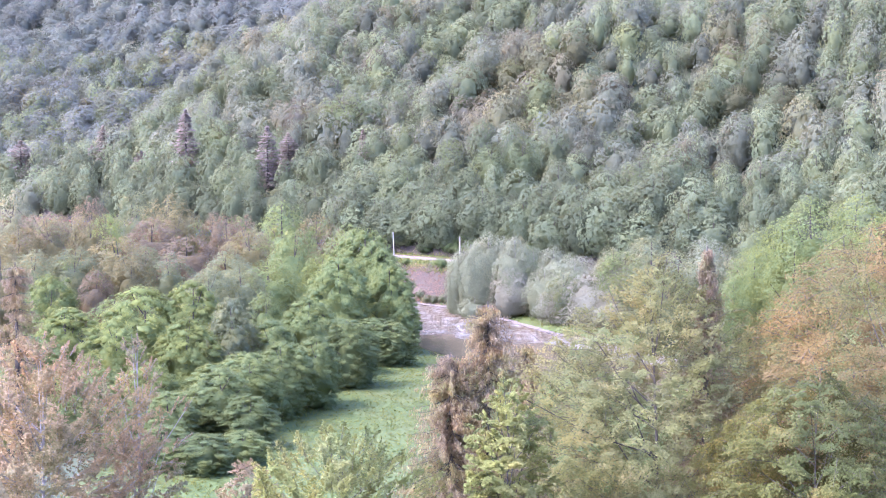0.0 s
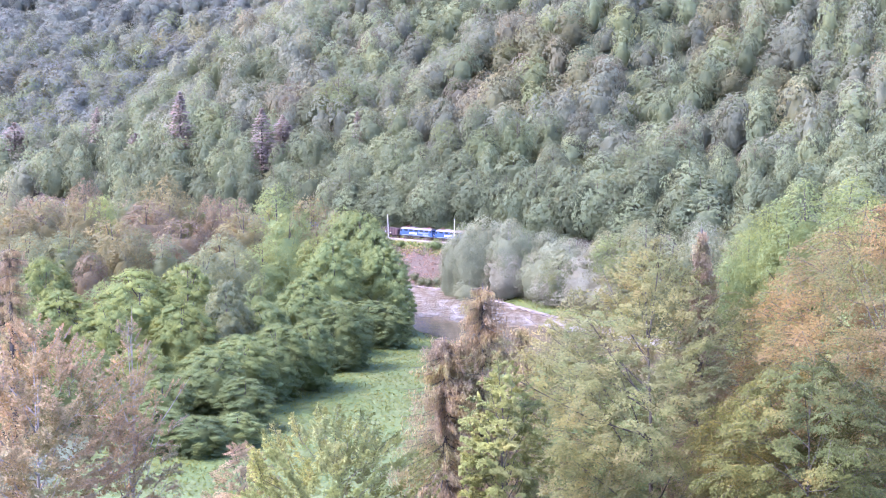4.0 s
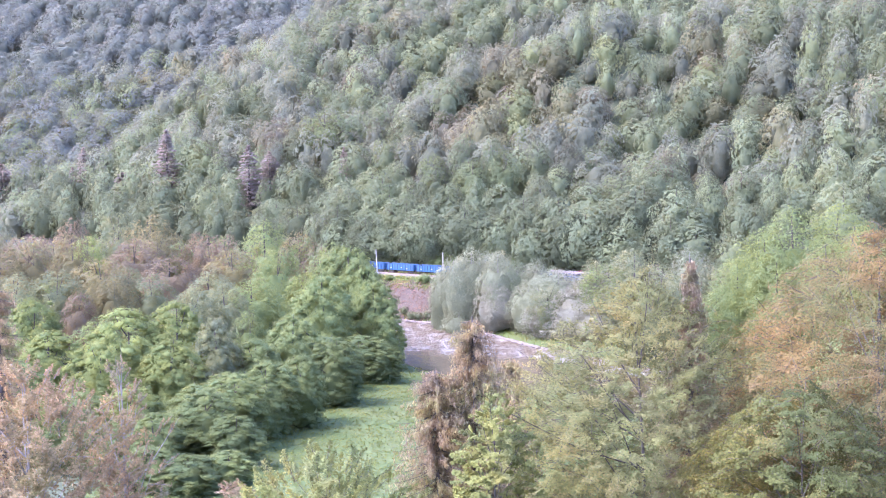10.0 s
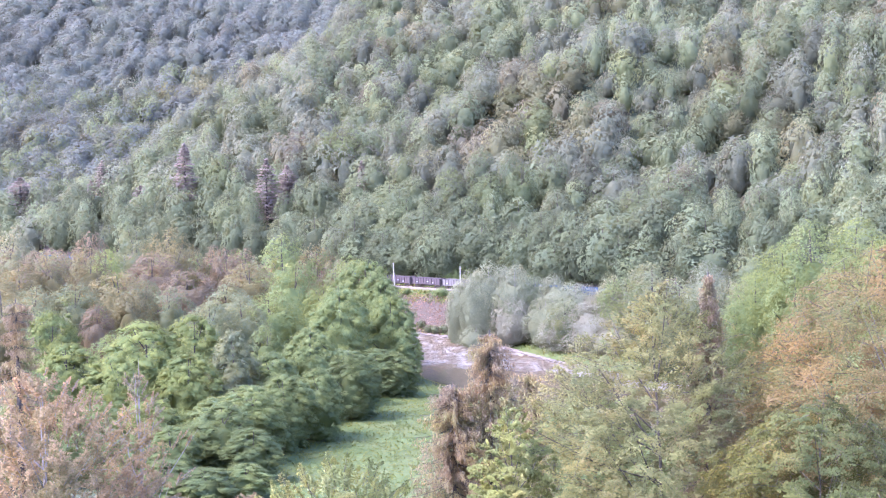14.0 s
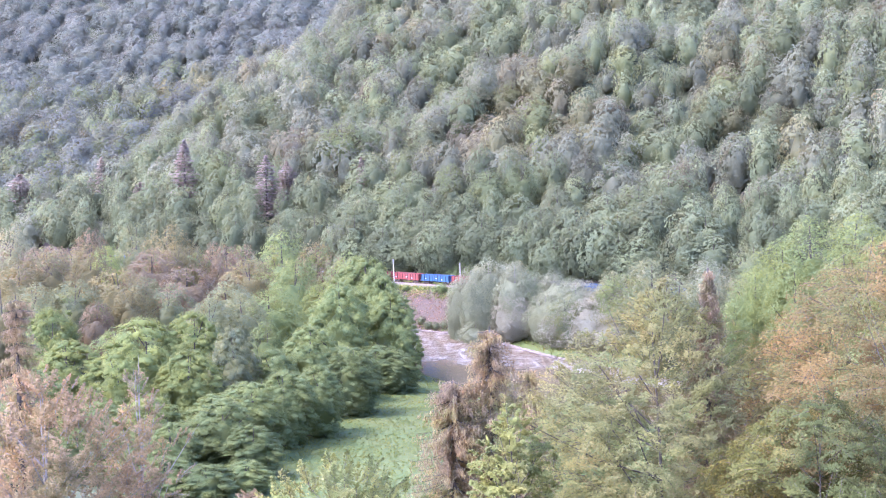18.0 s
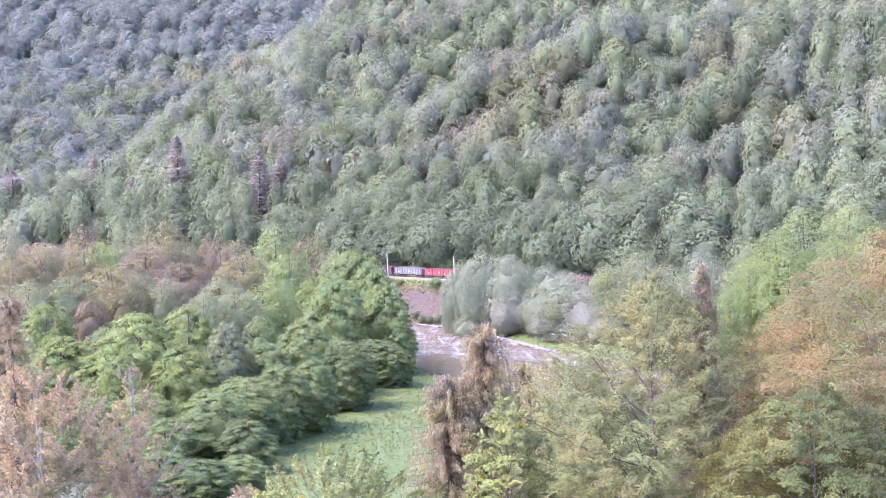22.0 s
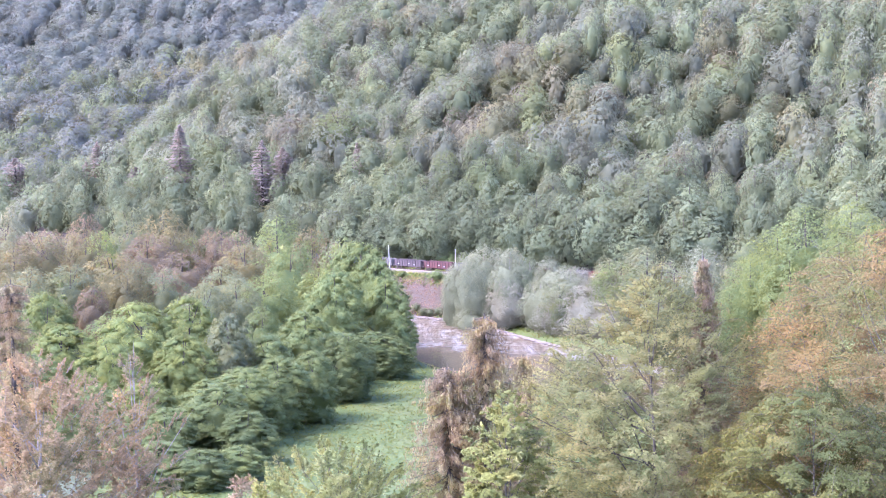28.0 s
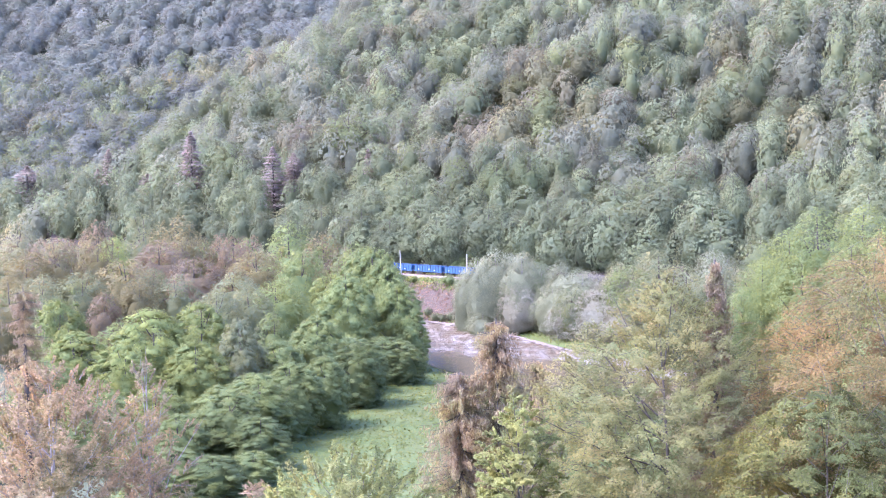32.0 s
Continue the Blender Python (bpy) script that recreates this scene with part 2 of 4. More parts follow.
def tube(points, radii, sides=6):
    """A tapering limb through points."""
    points, verts, faces = np.asarray(points, float), [], []
    for i, (p, r) in enumerate(zip(points, radii)):
        d = unit((points[min(i + 1, len(points) - 1)] - points[max(i - 1, 0)])[None])[0]
        side = unit(np.cross(d, [0.3, 0.9, 0.2] if abs(d[2]) > 0.6 else [0, 0, 1.0])[None])[0]
        up = np.cross(side, d)
        for k in range(sides):
            a = 2 * math.pi * k / sides
            verts.append(p + (side * math.cos(a) + up * math.sin(a)) * r)
        if i:
            for k in range(sides):
                faces.append((sides * (i - 1) + k, sides * (i - 1) + (k + 1) % sides, sides * i + (k + 1) % sides, sides * i + k))
    return np.array(verts), np.array(faces)


def joined(pieces):
    verts, faces, at = [], [], 0
    for v, f in pieces:
        verts.append(v)
        faces.append(f + at)
        at += len(v)
    return np.concatenate(verts), np.concatenate(faces)


# ---------------------------------------------------------------- the lie of the land
# the railway runs along u, the hill rises along v; river level is z = 0, the rails' bench is 13 m above it
U, V, T0 = np.array((0.743, -0.669)), np.array((0.669, 0.743)), np.array((-5.7, 533.0))
BENCH = 13.0


def along(x, y):
    return (x - T0[0]) * U[0] + (y - T0[1]) * U[1], (x - T0[0]) * V[0] + (y - T0[1]) * V[1]


def spot(u, v):
    return T0[0] + u * U[0] + v * V[0], T0[1] + u * U[1] + v * V[1]


def step(x, a, b):
    t = np.clip((x - a) / (b - a), 0, 1)
    return t * t * (3 - 2 * t)


def softmax(a, b, k):
    return 0.5 * (a + b + np.sqrt((a - b) ** 2 + k * k))


def shores(u):
    """The near and the far edge of the river, as v."""
    near = np.interp(u, (-400, 20, 69, 83, 100, 150, 300, 600), (-72, -72, -79, -91, -99, -112, -150, -260))
    far = np.interp(u, (-400, 38, 60, 92, 150, 300, 600), (-20, -20, -31, -46, -62, -95, -200))
    return near, far


def land(x, y):
    x, y = np.asarray(x, float), np.asarray(y, float)
    u, v = along(x, y)
    near, far = shores(u)
    z = 0.9 + 0.35 * np.sin(x * 0.11) * np.sin(y * 0.07)
    # the hillside under the camera
    z = softmax(z, 60.2 - 0.28 * np.maximum(y, 0) + 0.08 * np.maximum(-y, 0) - 0.02 * np.abs(x), 8.0)
    z = np.where(v > near + 10, np.minimum(z, 0.9 + 0.0 * z), z)
    # the wooded rise on the near bank
    z = z + 13.0 * np.exp(-(((x + 85) / 55) ** 2 + ((y - 445) / 75) ** 2)) * step(near - v, 0, 25)
    # far bank, bench of the railway, hill
    bank = 0.9 + (BENCH - 0.9) * step(v, -19.5, -7.0)
    slope = BENCH + 0.45 * np.maximum(v - 10, 0) + 2.5 * step(v, 8, 14)
    rough = 5.0 * np.sin(u / 27 + v / 55 + 0.8) + 2.2 * np.sin(u / 11 + v / 40) + 4.0 * np.sin(v / 24 + u / 60)
    slope = slope + rough * step(v, 15, 70)
    slope = slope + 15 * np.exp(-(((x - 45) / 60) ** 2 + ((y - 672) / 30) ** 2)) - 14 * np.exp(-(((x - 60) / 80) ** 2 + ((y - 730) / 32) ** 2))
    # a gully runs down the slope, and another beside the spur
    slope = slope - 9 * np.exp(-((x - 28 - 0.19 * (y - 525)) / 7) ** 2) * step(y, 540, 570) * step(y, 660, 620)
    slope = slope - 9 * np.exp(-((x + 42 + 0.1 * (y - 700)) / 9) ** 2) * step(y, 690, 730)
    w = np.minimum((x + 160) * -0.846 + (y - 789) * 0.533, (x + 160) * -0.2 + (y - 789) * 0.98)
    slope = slope - 0.55 * np.maximum(w, 0)
    behind = 33 + 0.41 * (y - 850) + 0.1 * (x + 212) + 5 * np.sin(x / 37 + y / 60)
    slope = np.where(y > 700, np.maximum(slope, behind), slope)
    slope = np.minimum(slope, 190 + 0.05 * slope)
    z = np.where(v > -19.5, np.where(v > 8, slope, bank), z)
    z = z + 9.0 * np.exp(-(((x - 108) / 32) ** 2 + ((y - 384) / 34) ** 2)) * step(-v, 7, 16) * step(v - far, 0, 8)
    z = z + (6.0 * step(u, 95, 150)) * step(v - far, 4, 22) * step(-v, 7.0, 19.5)
    return bed(x, y, z, u, v, near, far)


def bed(x, y, z, u, v, near, far):
    """The river bed cut into the land."""
    inside = np.minimum(v - near, far - v)
    return np.where(inside > -4, z * (1 - step(inside, -4, 2)) + -1.8 * step(inside, -4, 2), z)


def axis(core0, core1, pace, reach, grow=1.22):
    a = list(np.arange(core0, core1 + pace, pace))
    d = pace
    while a[-1] < reach:
        d *= grow
        a.append(a[-1] + d)
    d = pace
    while a[0] > -reach:
        d *= grow
        a.insert(0, a[0] - d)
    return np.array(a)


gx, gy = axis(-330, 330, 5.0, 3500), axis(-20, 960, 5.0, 3500)
GX, GY = np.meshgrid(gx, gy)
GZ = land(GX, GY)
GU, GV = along(GX, GY)
GZ = GZ - 2.2 * step(GV, -21, -15) * step(GV, 22, 15) * (np.abs(GU) < 300)
gi = np.arange(len(gx) * len(gy)).reshape(len(gy), len(gx))
quads = np.stack([gi[:-1, :-1], gi[:-1, 1:], gi[1:, 1:], gi[1:, :-1]], axis=-1).reshape(-1, 4)
mid_x, mid_y = GX.ravel()[quads].mean(1), GY.ravel()[quads].mean(1)
mu, mv = along(mid_x, mid_y)
mnear, mfar = shores(mu)
is_grass = ((mv < mnear + 2) & (mid_x > -60) & (mid_y > 190) & (mid_y < 470)) | ((mv > mfar - 2) & (mv < -17))
ground = new("ground", mesh_of("ground", np.stack([GX, GY, GZ], -1).reshape(-1, 3), [quads[~is_grass], quads[is_grass]],
                               [FLOOR, MEADOW_SOIL], True, (0, 1)))
tagged(ground, "valley ground of dark forest floor and green meadow", "ground", kind="structure")

# the bank, the bench and the cutting of the railway: one strip along the track
bu, bv_ = np.arange(-290, 291, 2.5), np.arange(-20.5, 19.1, 0.75)
BU, BV = np.meshgrid(bu, bv_)
BX, BY = spot(BU, BV)
BZ = land(BX, BY) + 0.12 * np.sin(BU * 1.7 + 3 * np.sin(BV)) * np.sin(BV * 2.1 + BU * 0.6)
bi = np.arange(BU.size).reshape(BU.shape)
bq = np.stack([bi[:-1, :-1], bi[:-1, 1:], bi[1:, 1:], bi[1:, :-1]], axis=-1).reshape(-1, 4)
bm_v = BV.ravel()[bq].mean(1) + 0.7 * np.sin(BU.ravel()[bq].mean(1) * 0.45) + 0.5 * np.sin(BU.ravel()[bq].mean(1) * 1.3)
is_soil = ((bm_v > -18.5) & (bm_v < -9.5)) | (bm_v > 8.5)
strip_mesh = mesh_of("railway_bank", np.stack([BX, BY, BZ], -1).reshape(-1, 3), [bq[is_soil], bq[~is_soil]], [BANK_SOIL, MEADOW_SOIL], True, (0, 1))
tagged(new("railway_bank", strip_mesh), "earth bank and grassy bench carrying the railway", "embankment", kind="structure")

# river: one sheet of water in the channel
us = np.arange(-420, 521, 10.0)
rv = []
for u in us:
    n0, f0 = shores(u)
    for v in np.linspace(n0 - 3, f0 + 3, 9):
        rv.append((*spot(u, v), 0.0))
ri = np.arange(len(us) * 9).reshape(-1, 9)
rq = np.stack([ri[:-1, :-1], ri[1:, :-1], ri[1:, 1:], ri[:-1, 1:]], axis=-1).reshape(-1, 4)
river = new("water", mesh_of("water", np.array(rv), [rq], [WATER], True))
tagged(river, "muddy brown river with pale broken water over shallows", "river", kind="structure")

# ---------------------------------------------------------------- trees
def profile(t, full):
    """How wide a crown is at the share t of its height: a dome over a slightly drawn-in skirt."""
    t = np.clip(t, 0, 1)
    return np.where(t > 0.42, np.maximum(1 - (np.maximum(t - 0.42, 0) / 0.58) ** 2.3, 0.0) ** full, 0.74 + 0.26 * t / 0.42)


def placed(rng, n, full, lumps):
    """n places spread over a crown's outside: share of the height, angle, outward way, and a factor that makes it uneven."""
    grid = np.linspace(0.0, 0.99, 200)
    weight = np.cumsum(profile(grid, full) + 0.12)
    t = np.interp((np.arange(n) + rng.uniform(0.1, 0.9, n)) / n, weight / weight[-1], grid)
    a = np.arange(n) * 2.39996 + rng.normal(size=n) * 0.3
    ph = rng.uniform(0, 6.28, 3)
    uneven = 1 + lumps * (0.11 * np.sin(2 * a + ph[0] + 2 * t) + 0.08 * np.sin(3 * a + 6 * t + ph[1]) + 0.07 * np.sin(5 * a + ph[2] - 9 * t))
    return t, a, np.stack([np.cos(a), np.sin(a), np.zeros(n)], 1), uneven


def heart(rng, h, r, base, full, level, sunk, knobs=0.2):
    """The dense inside of a crown: a lumpy dome. Points, triangles and normals."""
    cv, cf = ICO[level]
    t = np.minimum((cv[:, 2] + 1) / 2, 0.985)
    flat = np.hypot(cv[:, 0], cv[:, 1])
    out = cv[:, :2] / np.maximum(flat, 1e-3)[:, None] * (sunk * r * profile(t, full) * np.minimum(1, flat * 2.2))[:, None]
    p = np.column_stack([out, h * base + h * (1 - base) * t * (0.5 + 0.5 * sunk)])
    shift, lay = Vector(rng.uniform(0, 50, 3)), np.array((1, 1, 1.6)) / (0.36 * r)
    lump = np.array([noise.noise(Vector(q * lay) + shift) for q in p])
    p = p + unit(p - np.array((0, 0, 0.4 * h))) * (lump * knobs * r)[:, None]
    p[:, 2] = np.maximum(p[:, 2], 0.05)
    fn = np.cross(p[cf[:, 1]] - p[cf[:, 0]], p[cf[:, 2]] - p[cf[:, 0]])
    nv = np.zeros_like(p)
    for q in range(3):
        np.add.at(nv, cf[:, q], fn)
    return p, cf, unit(nv)


def clump_crown(rng, h, r, base, clumps, count, leaf, flat=0.55, size=0.22, droop=0.4, rough=0.2, full=0.5, lumps=1.0, aspect=0.5, fingers=0.25, shag=0.2, level=3, sunk=0.52, cores=True, dome=0.5, loose=0.25, hang=0.35):
    """The crown of a broad-leaved tree: leafy clumps, each a low cap that droops at its rim, set over one another like shelves.
    Points, leaf triangles, heart triangles, normals, and the clumps' middles."""
    up = np.array((0, 0, 1.0))
    t, a, out, uneven = placed(rng, clumps, full, lumps)
    s = size * r * rng.uniform(0.7, 1.3, clumps) * (0.7 + 0.3 * profile(t, full))
    far = np.maximum(r * profile(t, full) * uneven * rng.uniform(0.86, 1.06, clumps) - 0.8 * s, 0)
    c = out * far[:, None] + up * (h * base + (h * (1 - base) - flat * s) * t)[:, None]
    c[:, 2] = np.maximum(c[:, 2], 0.35 * s)
    face = unit(out * (0.9 - 0.5 * t)[:, None] + up * (0.55 + 0.5 * t)[:, None])
    ph = rng.uniform(0, 6.28, clumps)

    def shaped(k, d, scale):
        """Points of the clumps k in the directions d."""
        az = np.arctan2(d[:, 1], d[:, 0])
        wide = scale * (1 + fingers * np.sin(4 * az + ph[k]) * np.sin(7 * az + 2 * ph[k] + 4 * d[:, 2]))
        rim = np.maximum(np.sum(d * out[k], axis=1), 0)
        return c[k] + d * (s[k] * wide)[:, None] * np.array((1, 1, flat)) - up * (droop * s[k] * rim ** 2)[:, None]

    k = rng.choice(clumps, count * 2, p=s ** 2 / np.sum(s ** 2))
    d = unit(rng.normal(size=(count * 2, 3)))
    keep = np.nonzero(np.sum(d * face[k], axis=1) > rng.uniform(-0.35, 0.25, count * 2))[0][:count]
    k, d = k[keep], d[keep]
    m = len(k)
    p = shaped(k, d, 1 + rng.uniform(-shag * 1.6, shag, m))
    p[:, 2] = np.maximum(p[:, 2], 0.1)
    cap = unit(d * np.array((1, 1, 1 / flat)) + out[k] * 0.25)
    whole = unit((p - up * h * 0.4) / np.array((r, r, 0.6 * h)))
    soft = unit((1 - dome) * cap + dome * whole + up * 0.12 + rng.normal(size=(m, 3)) * rough)
    nor = unit((1 - dome) * cap + dome * whole + up * 0.1 + rng.normal(size=(m, 3)) * loose)
    turned = np.sum(nor * soft, axis=1) < 0.1
    soft[turned] = nor[turned]
    way = d * np.array((1, 1, 0.2)) + out[k] * 0.5 - up * hang
    v, f = cards(rng, p, nor, leaf, leaf * aspect, way, 3)
    # the dense inside: a lumpy heart, and a small one in each clump
    bv, bf, nc = heart(rng, h * 0.86, r, base, full, level, sunk)
    if cores:
        hv, hf = ICO[1]
        inner = [(bv, bf)] + [(shaped(np.full(len(hv), i), hv, 0.62) - up * 0.1 * s[i], hf) for i in range(clumps)]
        bv, bf = joined(inner)
        bv[:, 2] = np.maximum(bv[:, 2], 0.05)
        nc = np.vstack([nc] + [unit(hv + 0.3 * q) for q in face])
    return np.vstack([v, bv]), f, bf + len(v), np.vstack([np.repeat(soft, 3, axis=0), nc]), c


def spray_crown(rng, h, r, base, sprays, count, leaf, rise=0.35, arch=0.35, fan=0.3, slim=0.3, deep=0.45, full=0.6, lumps=1.0, aspect=0.45, rough=0.25, own=0.25):
    """A leafy crown: twigs that fan out at many depths, leaves set along both sides of each.
    Leaf corners, triangles, twig feet, twig middles, twig tips, and soft normals."""
    up = np.array((0, 0, 1.0))
    t, a, out, uneven = placed(rng, sprays, full, lumps)
    t = np.clip(t + rng.normal(size=sprays) * 0.02, 0, 0.995)
    depth = 1 - deep * rng.uniform(0, 1, sprays) ** 2.2
    rho = r * profile(t, full) * uneven * depth
    L = fan * r * rng.uniform(0.55, 1.35, sprays) * (0.6 + 0.4 * profile(t, full))
    way = unit(out * (1 - 0.55 * t)[:, None] + up * (rise * (0.5 + t) + 0.2 * rng.normal(size=sprays))[:, None] + rng.normal(size=(sprays, 3)) * 0.22)
    tip = out * rho[:, None] + up * (h * base + h * (1 - base) * t)[:, None]
    side = unit(np.cross(way, up + 1e-3 * out))
    k = rng.choice(sprays, count, p=L ** 1.5 / np.sum(L ** 1.5))
    s = rng.uniform(0.05, 1, count)
    lat = rng.normal(size=count) * 0.6
    wide = slim * L[k] * np.sin(np.pi * (0.1 + 0.82 * s)) * lat
    sag = arch * L[k] * (s ** 2 - 0.25) + 0.35 * np.abs(wide) + 0.05 * L[k] * rng.normal(size=count)
    p = tip[k] - way[k] * (L[k] * (1 - s))[:, None] + side[k] * wide[:, None] - up * sag[:, None]
    p[:, 2] = np.maximum(p[:, 2], 0.15)
    nor = unit(up * 0.5 + 0.8 * out[k] + rng.normal(size=(count, 3)) * 0.45)
    lean = rng.normal(size=(sprays, 3)) * own
    soft = unit(up * (0.35 + 0.5 * t)[k][:, None] + out[k] * 0.8 + way[k] * 0.3 + side[k] * (0.35 * lat)[:, None] + lean[k] + rng.normal(size=(count, 3)) * rough)
    turned = np.sum(nor * soft, axis=1) < 0.1
    soft[turned] = nor[turned]
    v, f = cards(rng, p, nor, leaf, leaf * aspect, way[k] + side[k] * (0.8 * np.sign(lat))[:, None] - up * (arch * s)[:, None], 3)
    foot = tip - way * L[:, None] + up * (0.25 * arch * L)[:, None]
    mid = tip - way * (0.5 * L)[:, None]
    return v, f, foot, mid, tip - up * (0.75 * arch * L)[:, None], np.repeat(soft, 3, axis=0)


def trunk_of(rng, seed, h, thick, feet, limbs):
    """A stem with limbs that reach for some of the feet."""
    top = np.array((rng.normal() * 0.02 * h, rng.normal() * 0.02 * h, h * 0.9))
    stem = [top * t + np.array((math.sin(t * 5 + seed), math.cos(t * 4 + seed), 0)) * 0.012 * h * t for t in np.linspace(0, 1, 7)]
    wood = [tube(stem, thick * np.linspace(1.25, 0.2, 7), 8)]
    for i in range(0, len(feet), max(1, len(feet) // limbs)):
        t = np.clip(feet[i, 2] / h - 0.16, 0.08, 0.8)
        a = top * t
        m = (a + feet[i]) / 2 + np.array((0, 0, -0.02 * h))
        wood.append(tube([a, m, feet[i], feet[i] + (feet[i] - m) * 0.5], thick * np.array((0.5, 0.34, 0.2, 0.05)), 5))
    return wood


def broad_tree(name, seed, h, r, base, clumps, count, leaf, bark, leaf_material=None, limbs=14, girth=0.028, **more):
    """A broad-leaved tree: a trunk with its limbs, and a crown."""
    rng = np.random.default_rng(seed)
    v, f, bf, normals, foot = clump_crown(rng, h, r, base, clumps, count, leaf, **more)
    tree = new(name)
    wv, wf = joined(trunk_of(rng, seed, h, h * girth * 0.5, foot, limbs))
    part("trunk", mesh_of("trunk", wv, [wf], [bark], True), None, tree)
    part("crown", mesh_of("crown", v, [f, bf], [leaf_material or LEAF], True, normals=normals), None, tree)
    return tree


def conifer_cards(rng, h, r, tiers, per, leaf, droop, base=0.08):
    """Needle sprays of a conifer in drooping tiers."""
    cs, ns, al, soft = [], [], [], []
    for t in np.linspace(base, 0.99, tiers):
        reach = r * (0.3 + 0.7 * (1 - t) ** 0.6) * rng.uniform(0.6, 1.2) * min(1.0, 6 * (1 - t) + 0.1)
        k = max(3, int(per * (0.35 + 0.65 * (1 - t))))
        a = rng.uniform(0, 2 * math.pi, k)
        s = rng.uniform(0.25, 1.0, k) ** 0.6
        out = np.stack([np.cos(a), np.sin(a), np.zeros(k)], 1)
        cs.append(out * (reach * s)[:, None] + np.array((0, 0, 1.0)) * (h * t + 0.009 * h * rng.normal(size=k) - droop * reach * s ** 1.5)[:, None])
        ns.append(unit(out * 0.35 + np.array((0, 0, 1.0)) + rng.normal(size=(k, 3)) * 0.35))
        al.append(out - np.array((0, 0, droop)))
        soft.append(unit(out * 0.6 + np.array((0, 0, 0.8)) + rng.normal(size=(k, 3)) * 0.2))
    v, f = cards(rng, np.vstack(cs), np.vstack(ns), leaf, leaf * 0.35, np.vstack(al))
    return v, f, np.repeat(np.vstack(soft), 4, axis=0)


def conifer(name, seed, h, r, tiers, per, leaf, droop, bark, leaf_material=None, base=0.08):
    rng = np.random.default_rng(seed)
    v, f, soft = conifer_cards(rng, h, r, tiers, per, leaf, droop, base)
    tree = new(name)
    wv, wf = tube([(0, 0, 0), (0, 0, h * 0.5), (0.01 * h, 0, h)], (h * 0.016, h * 0.01, 0.02), 7)
    part("trunk", mesh_of("trunk", wv, [wf], [bark], True), None, tree)
    part("crown", mesh_of("crown", v, [f], [leaf_material or LEAF], True, normals=soft), None, tree)
    return tree


def plant(proto, x, y, top, r, tint, label, category, group, size, rng, sink=0.3):
    """A copy of a tree of the size (height, radius) so that its top is at that height."""
    z = float(land(x, y)) - sink
    tree = copy_thing(proto, pose(x, y, z, 0, 0, rng.uniform(0, 360)))
    tree.scale = (r / size[1], r / size[1], max(top - z, 2.0) / size[0])
    for o in tree.children:
        s = 1 + rng.uniform(-0.12, 0.12)
        o.color = (*[float(q) * s for q in TINTS[tint]], 1) if isinstance(tint, str) else (*[float(q) for q in tint], 1)
    return tagged(tree, label, category, group)


def discard(*things):
    for t in things:
        for o in (*t.children_recursive, t):
            bpy.data.objects.remove(o)


rng = np.random.default_rng(7)
LOOK = {
    "green": "broad-leaved tree with a mid-green crown", "deep": "dark green tree leafy down to the ground",
    "lime": "bright yellow-green broad-leaved tree", "sage": "grey-green rounded broad-leaved tree",
    "olive": "olive-yellow broad-leaved tree with fine twigs", "rust": "brownish beech with a domed crown",
    "silver": "silvery willow with a billowing crown", "white": "whitish willow with soft pale leaves",
}
HALL = (20.0, 7.5)
halls = [broad_tree("broadleaf_tree", 20 + i, *HALL, 0.03, 130, 9600, 0.27, BARK, limbs=6, flat=0.5, droop=0.32, dome=0.35, rough=0.14, hang=0.1) for i in range(6)]
lite = [broad_tree("broadleaf_tree", 30 + i, *HALL, 0.03, 110, 5600, 0.34, BARK, limbs=4, flat=0.85, droop=0.1, rough=0.1, size=0.21, cores=False, dome=0.7, hang=-0.6, sunk=0.56) for i in range(6)]
willows = [broad_tree("willow_tree", 40 + i, *HALL, 0.02, 60, 10500, 0.27, PALE_BARK, WILLOW_LEAF, limbs=8, size=0.3, flat=0.9, droop=0.55, rough=0.18, lumps=1.5, aspect=0.4, sunk=0.7, dome=0.45, cores=False, fingers=0.15, shag=0.14) for i in range(3)]

BANK = (30.0, 8.0)
bank_protos = [broad_tree("broadleaf_tree", 50 + i, *BANK, 0.03, 160, 8200, 0.3, BARK, limbs=5, flat=0.7, droop=0.2, dome=0.5, rough=0.12, hang=0.0, size=0.26, cores=False) for i in range(4)]

# the wood on the near bank: x, y, height of the top above the river, radius, tint
FRONT = [
    (-13.7, 397.0, 25.5, 7.5, "green"), (-20.6, 414.0, 32.8, 9.0, "green"), (-16.1, 405.0, 28.7, 5.6, "green"),
    (-18.0, 408.0, 30.2, 6.4, "green"), (-23.7, 420.0, 32.4, 7.5, "green"), (-10.0, 392.0, 17.0, 4.6, "green"),
    (-26.0, 385.0, 28.5, 8.4, "green"), (-30.8, 350.0, 21.8, 7.6, "green"), (-24.4, 360.0, 15.3, 8.5, "green"),
    (-17.1, 375.0, 13.4, 8.1, "deep"), (-37.0, 330.0, 19.2, 7.2, "green"), (-44.7, 325.0, 24.7, 6.4, "sage"),
    (-40.5, 310.0, 14.9, 7.3, "green"), (-52.7, 315.0, 21.2, 8.1, "lime"), (-64.8, 330.0, 26.6, 9.8, "lime"),
    (-55.3, 335.0, 27.3, 8.6, "lime"), (-26.3, 318.0, 17.2, 5.7, "deep"), (-20.5, 340.0, 17.9, 6.7, "deep"),
    (-12.2, 372.0, 13.1, 5.9, "deep"), (-32.3, 308.0, 17.5, 6.7, "deep"),
]

